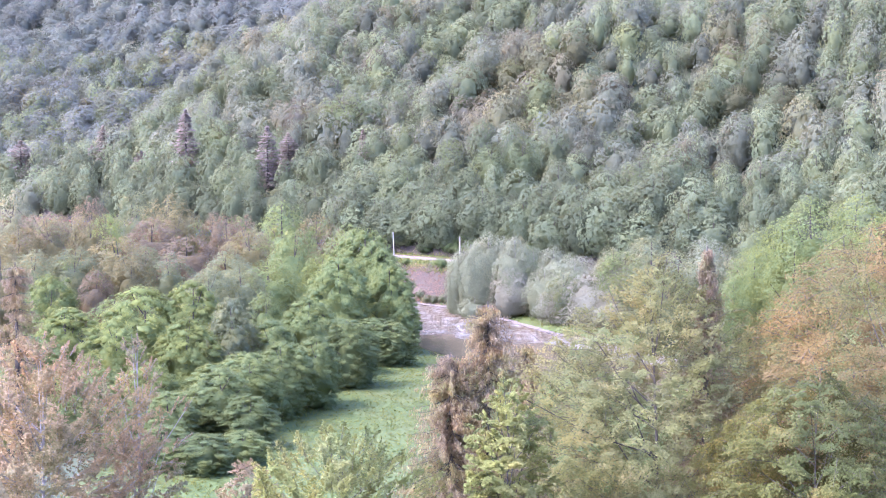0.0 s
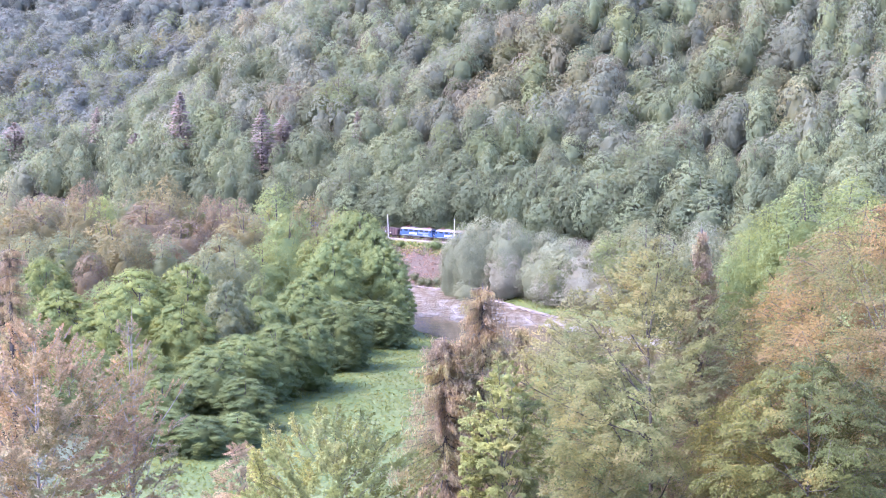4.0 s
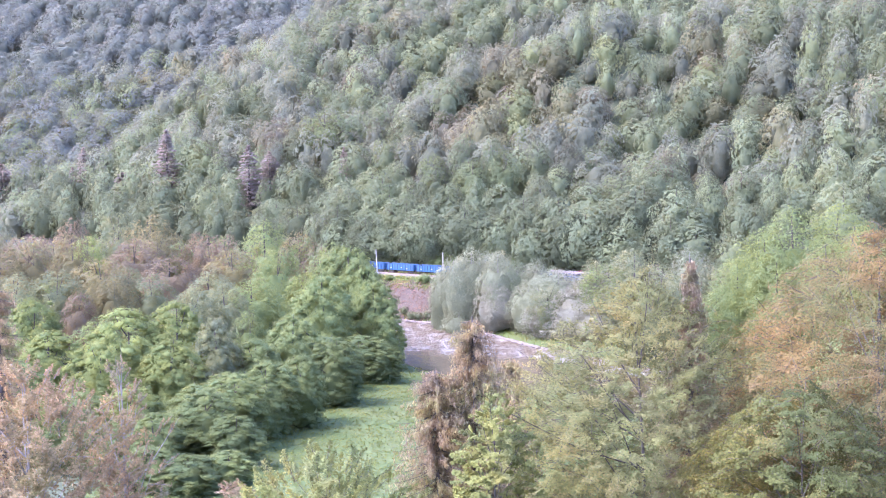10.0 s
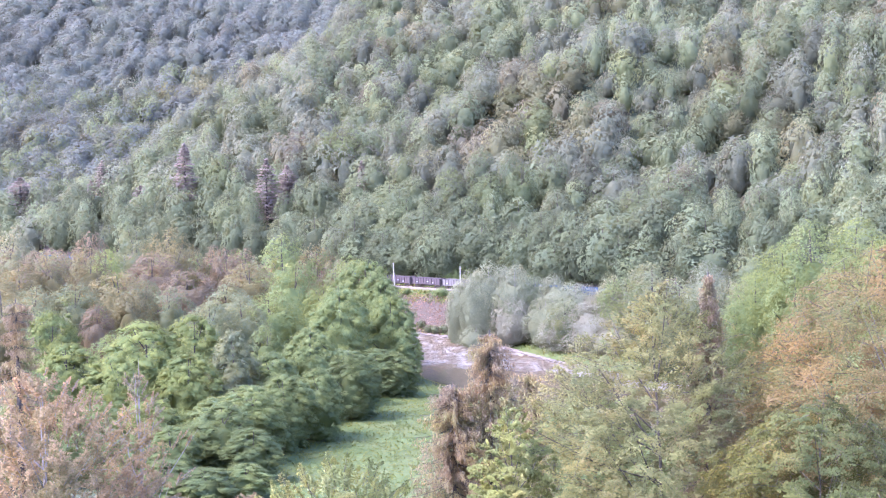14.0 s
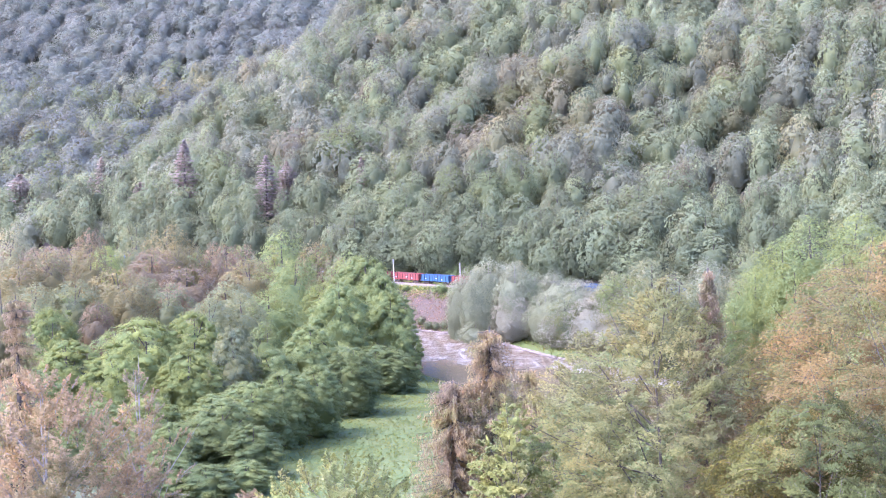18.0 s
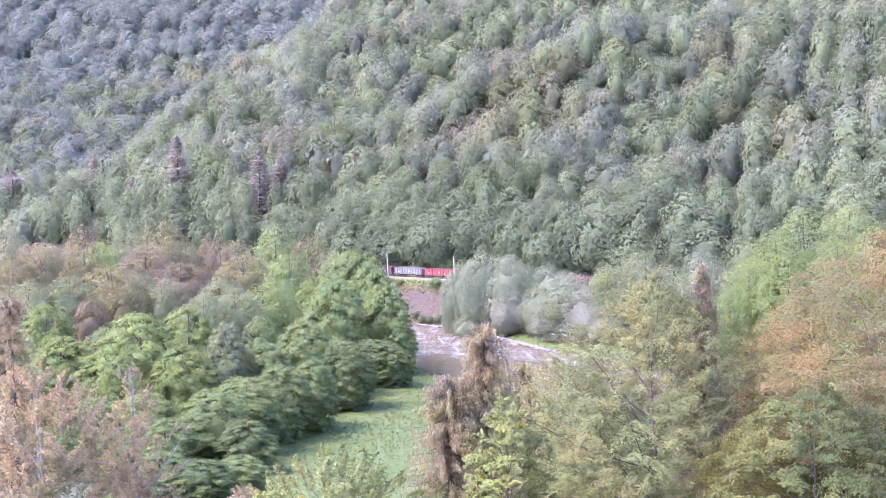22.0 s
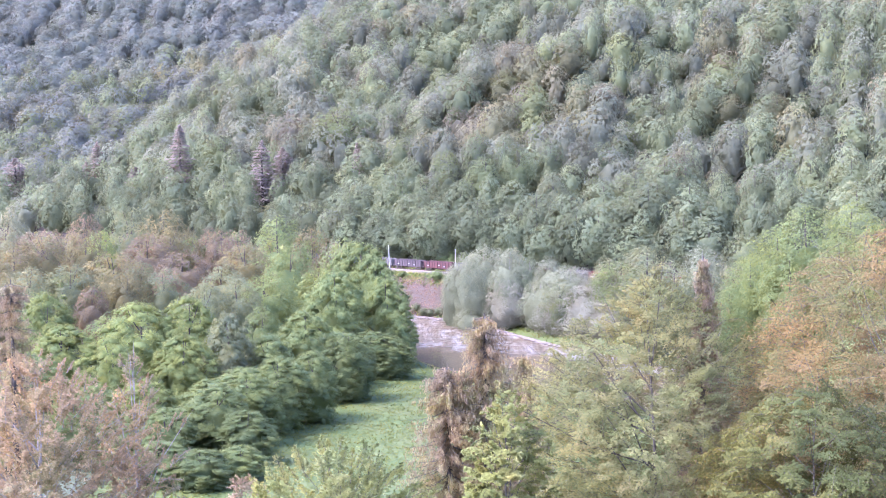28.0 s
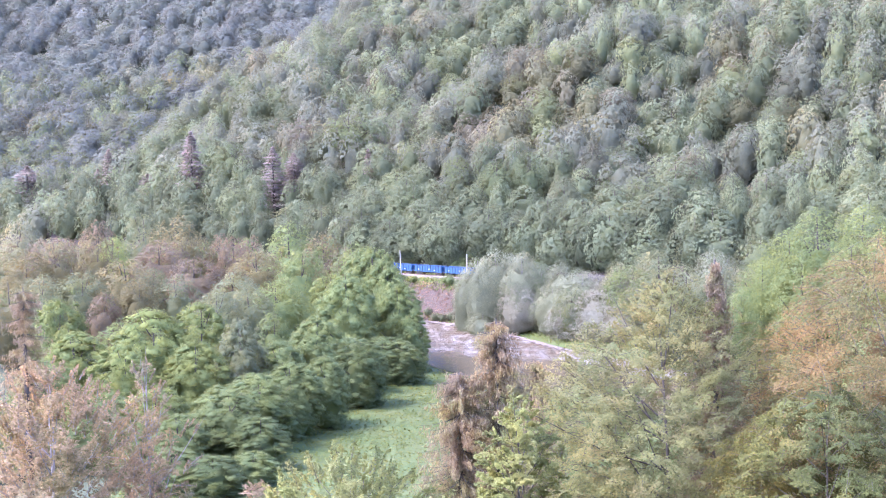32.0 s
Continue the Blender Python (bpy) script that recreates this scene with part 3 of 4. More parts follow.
FRONT2 = [
    (-66.7, 310.0, 21.8, 7.3, "lime"), (-80.7, 330.0, 21.7, 9.1, "lime"), (-88.0, 345.0, 27.5, 7.5, "lime"),
    (-44.8, 300.0, 14.2, 7.1, "green"), (-56.1, 290.0, 15.8, 7.4, "lime"), (-80.1, 300.0, 19.8, 7.1, "green"),
    (-47.9, 285.0, 11.3, 6.8, "green"), (-37.5, 295.0, 17.2, 7.0, "green"), (-41.5, 285.0, 15.5, 6.8, "deep"),
    (-35.4, 278.0, 12.0, 5.5, "deep"), (-34.7, 264.0, 8.1, 4.7, "green"), (-40.6, 258.0, 8.8, 5.6, "deep"),
    (-48.0, 262.0, 9.5, 6.2, "green"), (-48.7, 272.0, 13.6, 5.9, "deep"),
    (-66.0, 295.0, 14.0, 7.0, "green"), (-74.0, 290.0, 13.5, 7.0, "lime"), (-58.5, 276.0, 11.0, 6.2, "green"), (-83.0, 286.0, 13.5, 7.2, "green"),
    (-67.0, 280.0, 11.0, 6.4, "deep"),
]

BACK = [
    (-25.8, 430.0, 33.3, 7.6, "green"), (-36.5, 445.0, 35.5, 7.9, "olive"), (-46.8, 450.0, 38.5, 8.9, "green"),
    (-54.2, 430.0, 31.7, 10.2, "olive"), (-44.7, 400.0, 25.7, 8.7, "green"), (-32.2, 410.0, 26.3, 8.1, "lime"),
    (-57.8, 410.0, 27.1, 8.1, "sage"), (-69.9, 420.0, 30.5, 9.1, "rust"), (-82.9, 440.0, 33.9, 9.6, "rust"),
    (-84.2, 400.0, 32.0, 9.5, "olive"), (-83.2, 470.0, 39.2, 9.3, "olive"), (-95.5, 480.0, 40.1, 7.6, "sage"),
    (-109.6, 480.0, 38.4, 6.6, "rust"), (-116.0, 450.0, 34.9, 10.7, "rust"),
]

BACK2 = [
    (-118.8, 430.0, 32.9, 9.3, "olive"), (-93.6, 390.0, 29.9, 8.5, "sage"), (-71.1, 400.0, 27.2, 7.1, "sage"),
    (-100.9, 460.0, 33.8, 6.4, "lime"), (-131.4, 470.0, 40.9, 7.4, "silver"), (-64.7, 460.0, 33.8, 5.5, "rust"),
    (-57.8, 380.0, 25.4, 7.5, "sage"), (-40.7, 420.0, 32.4, 7.5, "green"), (-103.6, 390.0, 28.8, 8.5, "sage"),
    (-20.7, 420.0, 24.7, 7.5, "green"), (-79.3, 390.0, 27.3, 6.2, "olive"), (-109.4, 380.0, 29.6, 8.3, "olive"),
    (-128.2, 470.0, 29.7, 10.2, "rust"), (-117.9, 470.0, 29.2, 10.2, "sage"), (-134.5, 465.0, 29.6, 9.2, "sage"),
    (-108.1, 465.0, 29.2, 9.2, "olive"), (-125.0, 478.0, 32.9, 10.4, "sage"),
    (-114.9, 476.0, 32.3, 9.4, "olive"), (-133.8, 478.0, 32.5, 9.4, "rust"),
]

# sage at x 27.4 and 17.1 is a darker tint imitating shaded gaps between crowns
WILLOW = [
    (14.4, 485.0, 26.6, 9.2, "silver"), (27.4, 478.0, 22.7, 7.6, "sage"), (21.1, 474.0, 17.1, 7.5, "white"),
    (31.0, 466.0, 17.1, 7.4, "silver"), (38.5, 464.0, 21.1, 10.1, "silver"), (44.2, 452.0, 16.8, 10.7, "white"),
    (53.1, 450.0, 18.7, 8.9, "white"), (36.2, 456.0, 12.7, 8.1, "white"), (9.9, 478.0, 7.1, 5.7, "silver"),
    (71.8, 420.0, 30.5, 9.1, "silver"), (8.6, 486.0, 24.6, 6.6, "silver"), (17.1, 484.0, 19.0, 5.7, "sage"),
    (49.3, 445.0, 12.6, 8.8, "white"), (11.4, 484.0, 23.6, 8.6, "silver"), (21.7, 476.0, 26.5, 7.4, "silver"),
    (33.9, 472.0, 23.6, 6.4, "silver"), (42.4, 470.0, 20.6, 7.4, "white"), (48.9, 458.0, 20.0, 7.4, "white"),
    (55.3, 448.0, 20.2, 7.1, "silver"), (5.0, 488.0, 21.0, 5.4, "silver"),
    (11.5, 492.0, 24.0, 6.0, "silver"), (19.0, 488.0, 25.0, 7.0, "silver"), (27.0, 485.0, 22.6, 5.8, "sage"), (32.5, 480.0, 21.6, 6.2, "silver"), (39.0, 474.0, 21.0, 6.0, "sage"),
]

BANKT = [
    (59.1, 440.0, 29.0, 9.6, "sage"), (62.6, 410.0, 27.1, 7.3, "sage"), (73.6, 388.0, 21.8, 6.9, "green"),
    (49.4, 455.0, 24.9, 5.4, "sage"), (90.0, 375.0, 43.8, 9.6, "green"), (83.0, 380.0, 38.0, 7.5, "lime"),
    (99.6, 370.0, 44.7, 8.8, "lime"), (77.1, 385.0, 30.6, 6.8, "green"), (85.0, 370.0, 33.2, 7.3, "green"),
    (94.5, 360.0, 37.9, 7.8, "green"), (100.5, 350.0, 41.2, 7.6, "lime"), (68.4, 400.0, 26.4, 7.1, "sage"),
    (58.9, 405.0, 21.5, 8.8, "sage"), (52.2, 450.0, 23.7, 8.9, "green"),
]


for rows, group in ((FRONT + FRONT2, "trees at the meadow's edge"), (BACK + BACK2, "trees of the riverside wood")):
    for i, (x, y, top, r, tint) in enumerate(rows):
        plant((halls if rows[0] == FRONT[0] else lite)[i % 6], x, y, top, r, tint, LOOK[tint] + (" beside the meadow" if rows[0] == FRONT[0] else " in the riverside wood"), "tree", group, HALL, rng)
for i, (x, y, top, r, tint) in enumerate(WILLOW):
    plant(willows[i % 3], x, y, top, r, tint, LOOK[tint], "willow", "willows by the river", HALL, rng)
for i, (x, y, top, r, tint) in enumerate(BANKT):
    plant(bank_protos[i % 4], x, y, top, r * 1.1, tint, LOOK[tint] + " on the far bank", "tree", "trees on the far bank", BANK, rng)
# the back of the wood, along the near shore
for k in range(-48, 12):
    u = k * 6.0 + rng.uniform(-2, 2)
    x, y = spot(u, float(shores(u)[0]) - rng.uniform(6, 12))
    way = x / y
    if not -0.32 < way < -0.04:
        continue
    top = 62 - y * float(np.interp(way, (-0.30, -0.08, -0.05, -0.03), (0.058, 0.061, 0.078, 0.095))) - rng.uniform(0, 3.5)
    tint = ("rust", "sage", "olive", "green", "sage", "rust", "green")[k % 7]
    plant(lite[k % 6], x, y, top, rng.uniform(6.0, 8.0), tint, LOOK[tint] + " in the riverside wood", "tree", "trees of the riverside wood", HALL, rng)
# trees that fill the wood between and behind
taken = np.array([(q[0], q[1]) for q in FRONT + FRONT2 + BACK + BACK2])
fill = 0
for k in range(900):
    x, y = rng.uniform(-175, -10), rng.uniform(270, 560)
    u, v = along(x, y)
    if v > shores(u)[0] - 6 or x > np.interp(y, (270, 318, 388, 420), (-50, -30, -16, -14)) or np.min(np.hypot(taken[:, 0] - x, taken[:, 1] - y)) < 9.5:
        continue
    if abs(x) > 0.30 * y or fill > 30:
        continue
    taken = np.vstack([taken, (x, y)])
    tint = ("sage", "olive", "green", "rust")[k % 4] if y > 380 else ("green", "lime", "deep")[k % 3]
    ground_z = float(land(x, y))
    plant(lite[k % 6], x, y, ground_z + (rng.uniform(20, 25) if y > 430 else rng.uniform(15, 20)), rng.uniform(5, 7), tint, LOOK[tint] + " in the riverside wood", "tree", "trees of the riverside wood", HALL, rng)
    fill += 1

for k in range(34):
    u, v = rng.uniform(48, 200), rng.uniform(-34, -9)
    x, y = spot(u, v)
    if v < shores(u)[1] + 5:
        continue
    tint = ("sage", "silver", "sage")[k % 3] if u < 110 else ("sage", "green", "sage", "silver", "lime")[k % 5]
    plant(lite[k % 6], x, y, float(land(x, y)) + rng.uniform(13, 19), rng.uniform(5, 7), tint, LOOK[tint] + " on the far bank", "tree", "trees on the far bank", HALL, rng)

# ---------------------------------------------------------------- the far slopes
SLOPE = (15.0, 7.0)
slope_protos = [broad_tree("slope_tree", 60 + i, *SLOPE, 0.03, 44, 2300, 0.4, BARK, SLOPE_LEAF, limbs=4, size=0.3, flat=0.7, rough=0.1, cores=False, dome=0.75, hang=0.1, shag=0.13, fingers=0.12, aspect=0.6, sunk=0.46) for i in range(8)]
pine_protos = [conifer("slope_pine", 80 + i, 24.0, 4.2, 22, 130, 0.55, 0.12, BARK, SLOPE_LEAF, base=0.1) for i in range(3)]
far_kits = []
for i in range(8):
    g = np.random.default_rng(90 + i)
    v, f, bf, ns, _ = clump_crown(g, *SLOPE, 0.03, 40, 1000, 0.53, size=0.3, flat=0.62, rough=0.07, level=2, cores=False, dome=0.8, loose=0.2, hang=0.1, shag=0.12, fingers=0.12, aspect=0.6, lumps=0.8, sunk=0.45)
    far_kits.append((v, f, bf, ns))
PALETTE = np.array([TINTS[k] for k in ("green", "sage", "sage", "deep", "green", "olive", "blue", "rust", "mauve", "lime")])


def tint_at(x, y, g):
    """Stands of one kind of tree, with strays; blue is raised in the tint to imitate haze."""
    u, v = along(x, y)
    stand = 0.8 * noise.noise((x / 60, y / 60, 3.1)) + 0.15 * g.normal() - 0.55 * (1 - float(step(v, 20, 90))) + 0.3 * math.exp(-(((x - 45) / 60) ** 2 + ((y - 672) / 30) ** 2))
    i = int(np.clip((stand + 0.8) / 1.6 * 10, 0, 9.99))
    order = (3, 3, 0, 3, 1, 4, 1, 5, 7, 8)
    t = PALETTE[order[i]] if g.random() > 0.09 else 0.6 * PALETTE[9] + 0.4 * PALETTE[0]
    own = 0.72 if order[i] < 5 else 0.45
    # distance haze goes into the leaf colour: more blue, most on the greens
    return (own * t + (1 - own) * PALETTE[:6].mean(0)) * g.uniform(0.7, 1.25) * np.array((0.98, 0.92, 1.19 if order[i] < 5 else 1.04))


# crowns and conifers that stand out on the slope: x, y, height of the top, radius, tint
SLOPE_CONIFERS = [
    (-115.3, 694.0, 65.0, 5.7, "pine"), (-73.8, 651.0, 57.7, 4.8, "pine"), (-65.9, 659.0, 55.1, 4.2, "pine"),
    (-33.5, 647.0, 56.6, 2.6, "pine"), (-169.9, 774.0, 57.5, 3.5, "pine"), (-211.0, 774.0, 49.9, 6.4, "pine"),
    (-145.1, 744.0, 45.5, 6.1, "pine"), (-176.8, 779.0, 47.8, 2.6, "pine"), (-123.3, 823.0, 82.6, 3.3, "fir"),
    (142.5, 612.0, 97.8, 2.9, "fir"), (48.1, 633.0, 74.6, 3.0, "fir"), (153.6, 591.0, 88.1, 2.2, "fir"),
    (105.1, 578.0, 62.4, 2.3, "fir"),
]

SLOPE_CROWNS = [
    (-97.3, 695.0, 61.7, 7.6, "green"), (-43.3, 676.0, 73.5, 10.9, "lime"), (-132.5, 798.0, 70.4, 7.3, "lime"),
    (-199.5, 944.0, 81.5, 9.7, "pale"), (-33.2, 768.0, 96.7, 6.5, "mauve"), (74.5, 605.0, 64.6, 4.9, "lime"),
    (30.7, 660.0, 88.7, 6.8, "olive"), (47.9, 653.0, 90.1, 7.4, "rust"), (18.0, 668.0, 88.3, 7.3, "sage"),
    (67.6, 628.0, 80.7, 8.0, "mauve"), (112.4, 594.0, 74.7, 6.5, "rust"), (126.8, 577.0, 73.9, 5.5, "rust"),
    (131.4, 533.0, 58.5, 4.9, "rust"), (123.3, 544.0, 54.5, 4.2, "lime"),
]

MORE_CROWNS = [
    (119.4, 613.0, 81.8, 6.7, "pale"), (103.4, 649.0, 93.7, 6.6, "sage"), (-91.1, 728.0, 73.1, 8.0, "sage"),
    (-70.7, 736.0, 79.9, 7.5, "sage"), (17.8, 566.0, 53.2, 7.2, "green"), (29.0, 564.0, 56.3, 6.2, "green"),
    (40.5, 538.0, 47.7, 5.9, "sage"), (3.5, 595.0, 54.9, 5.4, "lime"), (-13.6, 583.0, 44.4, 5.3, "green"),
    (57.1, 557.0, 49.2, 5.1, "lime"), (85.1, 541.0, 55.5, 5.9, "mauve"), (107.2, 523.0, 47.2, 5.7, "mauve"),
    (-55.1, 675.0, 66.2, 7.4, "sage"), (-5.6, 644.0, 71.8, 7.1, "sage"), (87.9, 610.0, 72.4, 6.7, "sage"),
]

MARKED = np.array([q[:4] for q in SLOPE_CONIFERS + SLOPE_CROWNS + MORE_CROWNS])


BIRCH = spot(-4.0, 24.0)


def clear_of_marks(x, y):
    """No other tree stands where a marked one does, nor just in front of it."""
    side, ahead = x - MARKED[:, 0] * (y / MARKED[:, 1]), MARKED[:, 1] - y
    slim = np.arange(len(MARKED)) < len(SLOPE_CONIFERS)
    reach, wide = np.where(slim, 13.0, 4.0), np.where(slim, 0.6 * MARKED[:, 3] + 3.0, 0.6 * MARKED[:, 3])
    if abs(x - BIRCH[0] * y / BIRCH[1]) < 3.0 and -2.0 < BIRCH[1] - y < 9:
        return False
    return not np.any((np.abs(side) < wide) & (ahead > -3.0) & (ahead < reach))


sites = []
for iu in range(-57, 57):
    for iv in range(0, 42):
        u, v = iu * 11.8 + (iv % 2) * 5.9 + rng.uniform(-3.5, 3.5), 14 + iv * 12.0 + rng.uniform(-3.5, 3.5)
        x, y = spot(u, v)
        if -0.305 * y - 8 < x < 0.335 * y + 8 and 300 < y < 1010 and clear_of_marks(x, y):
            sites.append((x, y, v, 1.0))
for ix in range(-33, 5):
    for iy in range(0, 30):
        x, y = ix * 16.0 + rng.uniform(-5, 5), 800 + iy * 15.0 + rng.uniform(-5, 5)
        u, v = along(x, y)
        w = min((x + 160) * -0.846 + (y - 789) * 0.533, (x + 160) * -0.2 + (y - 789) * 0.98)
        if w > 16 and abs(x) < 0.31 * y + 8 and x < -0.06 * y:
            sites.append((x, y, v, 0.0))
for iu in range(-9, 13):
    for v0 in (13.5, 20.5):
        u, v = iu * 6.5 + rng.uniform(-1.5, 1.5), v0 + rng.uniform(-1.5, 1.5)
        x, y = spot(u, v)
        if abs(x - BIRCH[0] * y / BIRCH[1]) > 4.5:
            sites.append((x, y, v, 1.0))
# what the eye cannot reach over the nearer canopy is left bare
def seen_from_eye(x, y, z):
    t = np.linspace(0.55, 0.985, 40)
    return np.all(62 + (z - 62) * t - land(x * t, y * t) > -2.0 + 0 * t)


near_sites, far_verts, far_quads, far_tris, far_tint, far_normals, base_at = [], [], [], [], [], [], 0
kept = 0
for x, y, v, main in sites:
    z = float(land(x, y))
    lift = 16.0
    if not seen_from_eye(x, y, z + lift) or (z - 60) / y > 0.098:
        continue
    kept += 1
    if main and v < 62 and -95 < x < 150:
        near_sites.append((x, y, z))
        continue
    kv, kq, kt, kn = far_kits[kept % 8]
    a, s, sz = rng.uniform(0, 6.28), (rng.choice((0.75, 0.9, 1.0, 1.12, 1.25)) * rng.uniform(0.92, 1.08) if main else rng.uniform(1.15, 1.75)), rng.uniform(0.8, 1.6)
    rot = np.array(((math.cos(a), -math.sin(a), 0), (math.sin(a), math.cos(a), 0), (0, 0, 1)))
    far_verts.append((kv * np.array((s, s, sz))) @ rot.T + np.array((x, y, z - 0.4)))
    far_normals.append(kn @ rot.T)
    far_quads.append(kq + base_at)
    far_tris.append(kt + base_at)
    base_at += len(kv)
    # trees of the hill behind get the hazy blue mixed into their tint
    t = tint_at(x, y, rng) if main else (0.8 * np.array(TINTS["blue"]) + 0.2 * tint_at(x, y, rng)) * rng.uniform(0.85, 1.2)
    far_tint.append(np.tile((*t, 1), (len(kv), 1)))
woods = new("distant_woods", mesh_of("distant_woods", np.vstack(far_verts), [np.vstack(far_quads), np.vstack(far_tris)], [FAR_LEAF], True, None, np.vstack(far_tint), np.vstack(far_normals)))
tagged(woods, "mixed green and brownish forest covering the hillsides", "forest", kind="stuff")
for i, (x, y, z) in enumerate(near_sites[:290]):
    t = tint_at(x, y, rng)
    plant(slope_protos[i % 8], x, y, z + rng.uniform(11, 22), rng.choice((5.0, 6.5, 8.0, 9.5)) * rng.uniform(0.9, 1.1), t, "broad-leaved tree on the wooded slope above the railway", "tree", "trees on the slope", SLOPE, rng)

SAID = {"green": "round dark green crown", "lime": "bright yellow-green crown", "pale": "pale cream-green crown", "mauve": "greyish mauve crown",
        "olive": "olive brown crown", "rust": "rusty brown crown", "sage": "grey-green crown"}
slope_big = [broad_tree("slope_tree", 140 + i, 18.0, 7.5, 0.03, 50, 3400, 0.36, BARK, SLOPE_LEAF, limbs=4, size=0.3, flat=0.7, rough=0.1, cores=False, dome=0.75, hang=0.1, shag=0.13, fingers=0.12, aspect=0.6, sunk=0.46) for i in range(4)]
for i, (x, y, top, r, tint) in enumerate(SLOPE_CROWNS + MORE_CROWNS):
    keep = 0.4 if tint in ("olive", "rust") else 0.6
    # tint toned down; green crowns keep more blue, as painted haze
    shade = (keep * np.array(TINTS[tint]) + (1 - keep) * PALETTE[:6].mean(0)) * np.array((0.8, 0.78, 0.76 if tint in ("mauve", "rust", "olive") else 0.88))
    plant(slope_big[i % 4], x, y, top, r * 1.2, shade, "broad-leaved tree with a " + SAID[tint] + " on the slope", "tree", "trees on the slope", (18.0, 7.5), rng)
for i, (x, y, top, r, tint) in enumerate(SLOPE_CONIFERS):
    shade = (0.16, 0.148, 0.138) if tint == "pine" else (0.135, 0.165, 0.105)
    said = "mauve-brown pine with layered boughs on the slope" if tint == "pine" else "pale green pointed fir on the slope"
    plant(pine_protos[i % 3], x, y, top, r * 1.5, shade, said, "conifer", "conifers on the slope", (24.0, 4.2), rng)
birch = new("birch_tree")
tagged(birch, "leaning birch with bare pale trunks above the railway", "tree")
for i, (dx, lean, tall) in enumerate(((0.0, -1.1, 9.0), (1.4, -0.8, 9.5), (2.3, -1.4, 8.0))):
    bv, bf = tube([(dx, 0, 0), (dx + lean * 0.5, -0.2, tall * 0.5), (dx + lean, -0.3, tall)], (0.15, 0.12, 0.06), 6)
    part("trunk", mesh_of("trunk", bv, [bf], [PALE_BARK], True), None, birch)
bx, by = BIRCH
birch.matrix_basis = pose(bx - 0.5, by - 1.0, float(land(bx, by)) - 0.3)

# ---------------------------------------------------------------- railway
TURN = math.degrees(math.atan2(U[1], U[0]))


def on_track(u, v=0.0, z=BENCH):
    x, y = spot(u, v)
    return pose(x, y, z, 0, 0, TURN)


track = new("railway_track")
tagged(track, "single railway track on ballast along the bench", "railway track")
track.matrix_basis = on_track(0, 0, BENCH)
part("ballast_bed", prism([(-2.6, -0.3), (-1.7, 0.3), (1.7, 0.3), (2.6, -0.3)], -420, 420), BALLAST, track)
for s in (-0.755, 0.755):
    part("rail", prism([(s - 0.06, 0.38), (s - 0.035, 0.56), (s + 0.035, 0.56), (s + 0.06, 0.38)], -420, 420), STEEL, track)
sleeper = None
for i in range(-40, 62):
    ob = part("sleeper", sleeper.data if sleeper else boxes((0, 0, 0.33, 0.26, 2.5, 0.16), bevel=0.02), CONCRETE, track)
    ob.location = (i * 0.62, 0, 0)
    sleeper = ob
path = new("service_path")
tagged(path, "pale gravel service path beside the railway track", "path", kind="structure")
path.matrix_basis = on_track(0, 0, BENCH)
part("gravel", prism([(-5.6, -0.5), (-5.2, 0.04), (-3.6, 0.08), (-3.1, -0.4)], -420, 420), GRAVEL, path)

mast = new("catenary_mast")
tagged(mast, "pale concrete catenary mast beside the railway", "mast", "catenary masts")
bm = bmesh.new()
bmesh.ops.create_cone(bm, cap_ends=True, segments=12, radius1=0.21, radius2=0.15, depth=9.0, matrix=pose(0, 0, 4.5))
part("post", bm, CONCRETE, mast)
part("bracket", boxes((0, 1.5, 7.0, 0.07, 3.0, 0.07), (0, 1.2, 6.3, 0.05, 2.4, 0.05)), UNDER, mast, "dark steel bracket arm")
part("footing", boxes((0, 0, 0.1, 0.9, 0.9, 0.5), bevel=0.05), CONCRETE, mast)
mast.matrix_basis = on_track(-12.7, -3.0, BENCH - 0.2) @ pose(0, 0, 0, 0, -3, 0)
copy_thing(mast, on_track(18.0, -3.0, BENCH - 0.2))

# ---------------------------------------------------------------- the train
RAIL_TOP = BENCH + 0.56
PITCH, SPEED, FIRST = 14.04, 11.565, 5.85
PAINTS = {
    "blue": painted("blue_paint", (0.021, 0.082, 0.19), (0.026, 0.04, 0.07), 0.55, 0.9, 0.5),
    "brown": painted("oxide_brown_paint", (0.062, 0.034, 0.032), (0.04, 0.03, 0.03), 0.7, 0.9, 0.6),
    "maroon": painted("maroon_paint", (0.085, 0.028, 0.03), (0.055, 0.03, 0.03), 0.7, 0.9, 0.5),
    "red": painted("red_paint", (0.2, 0.038, 0.034), (0.075, 0.032, 0.03), 0.6, 0.9, 0.6),
    "grey": painted("weathered_grey_paint", (0.15, 0.137, 0.132), (0.075, 0.06, 0.058), 0.7, 1.4, 0.7),
    "plum": painted("dusty_brown_paint", (0.06, 0.044, 0.05), (0.09, 0.07, 0.07), 0.75, 0.9, 0.6),
}
# each paint again at half its colour, with dark streaks, for ribs and top rails
DARK_PAINTS = {k: painted("darker_" + k, tuple(0.5 * q + 0.006 for q in c), (0.03, 0.026, 0.026), 0.7, 1.4, 0.7) for k, c in
          (("blue", (0.02, 0.07, 0.18)), ("brown", (0.062, 0.034, 0.032)), ("maroon", (0.085, 0.028, 0.03)), ("red", (0.19, 0.03, 0.03)), ("grey", (0.15, 0.135, 0.13)), ("plum", (0.06, 0.044, 0.05)))}
WORDS = {"blue": "blue", "brown": "oxide-brown", "maroon": "maroon", "red": "red", "grey": "weathered light grey", "plum": "dusty dark brown"}


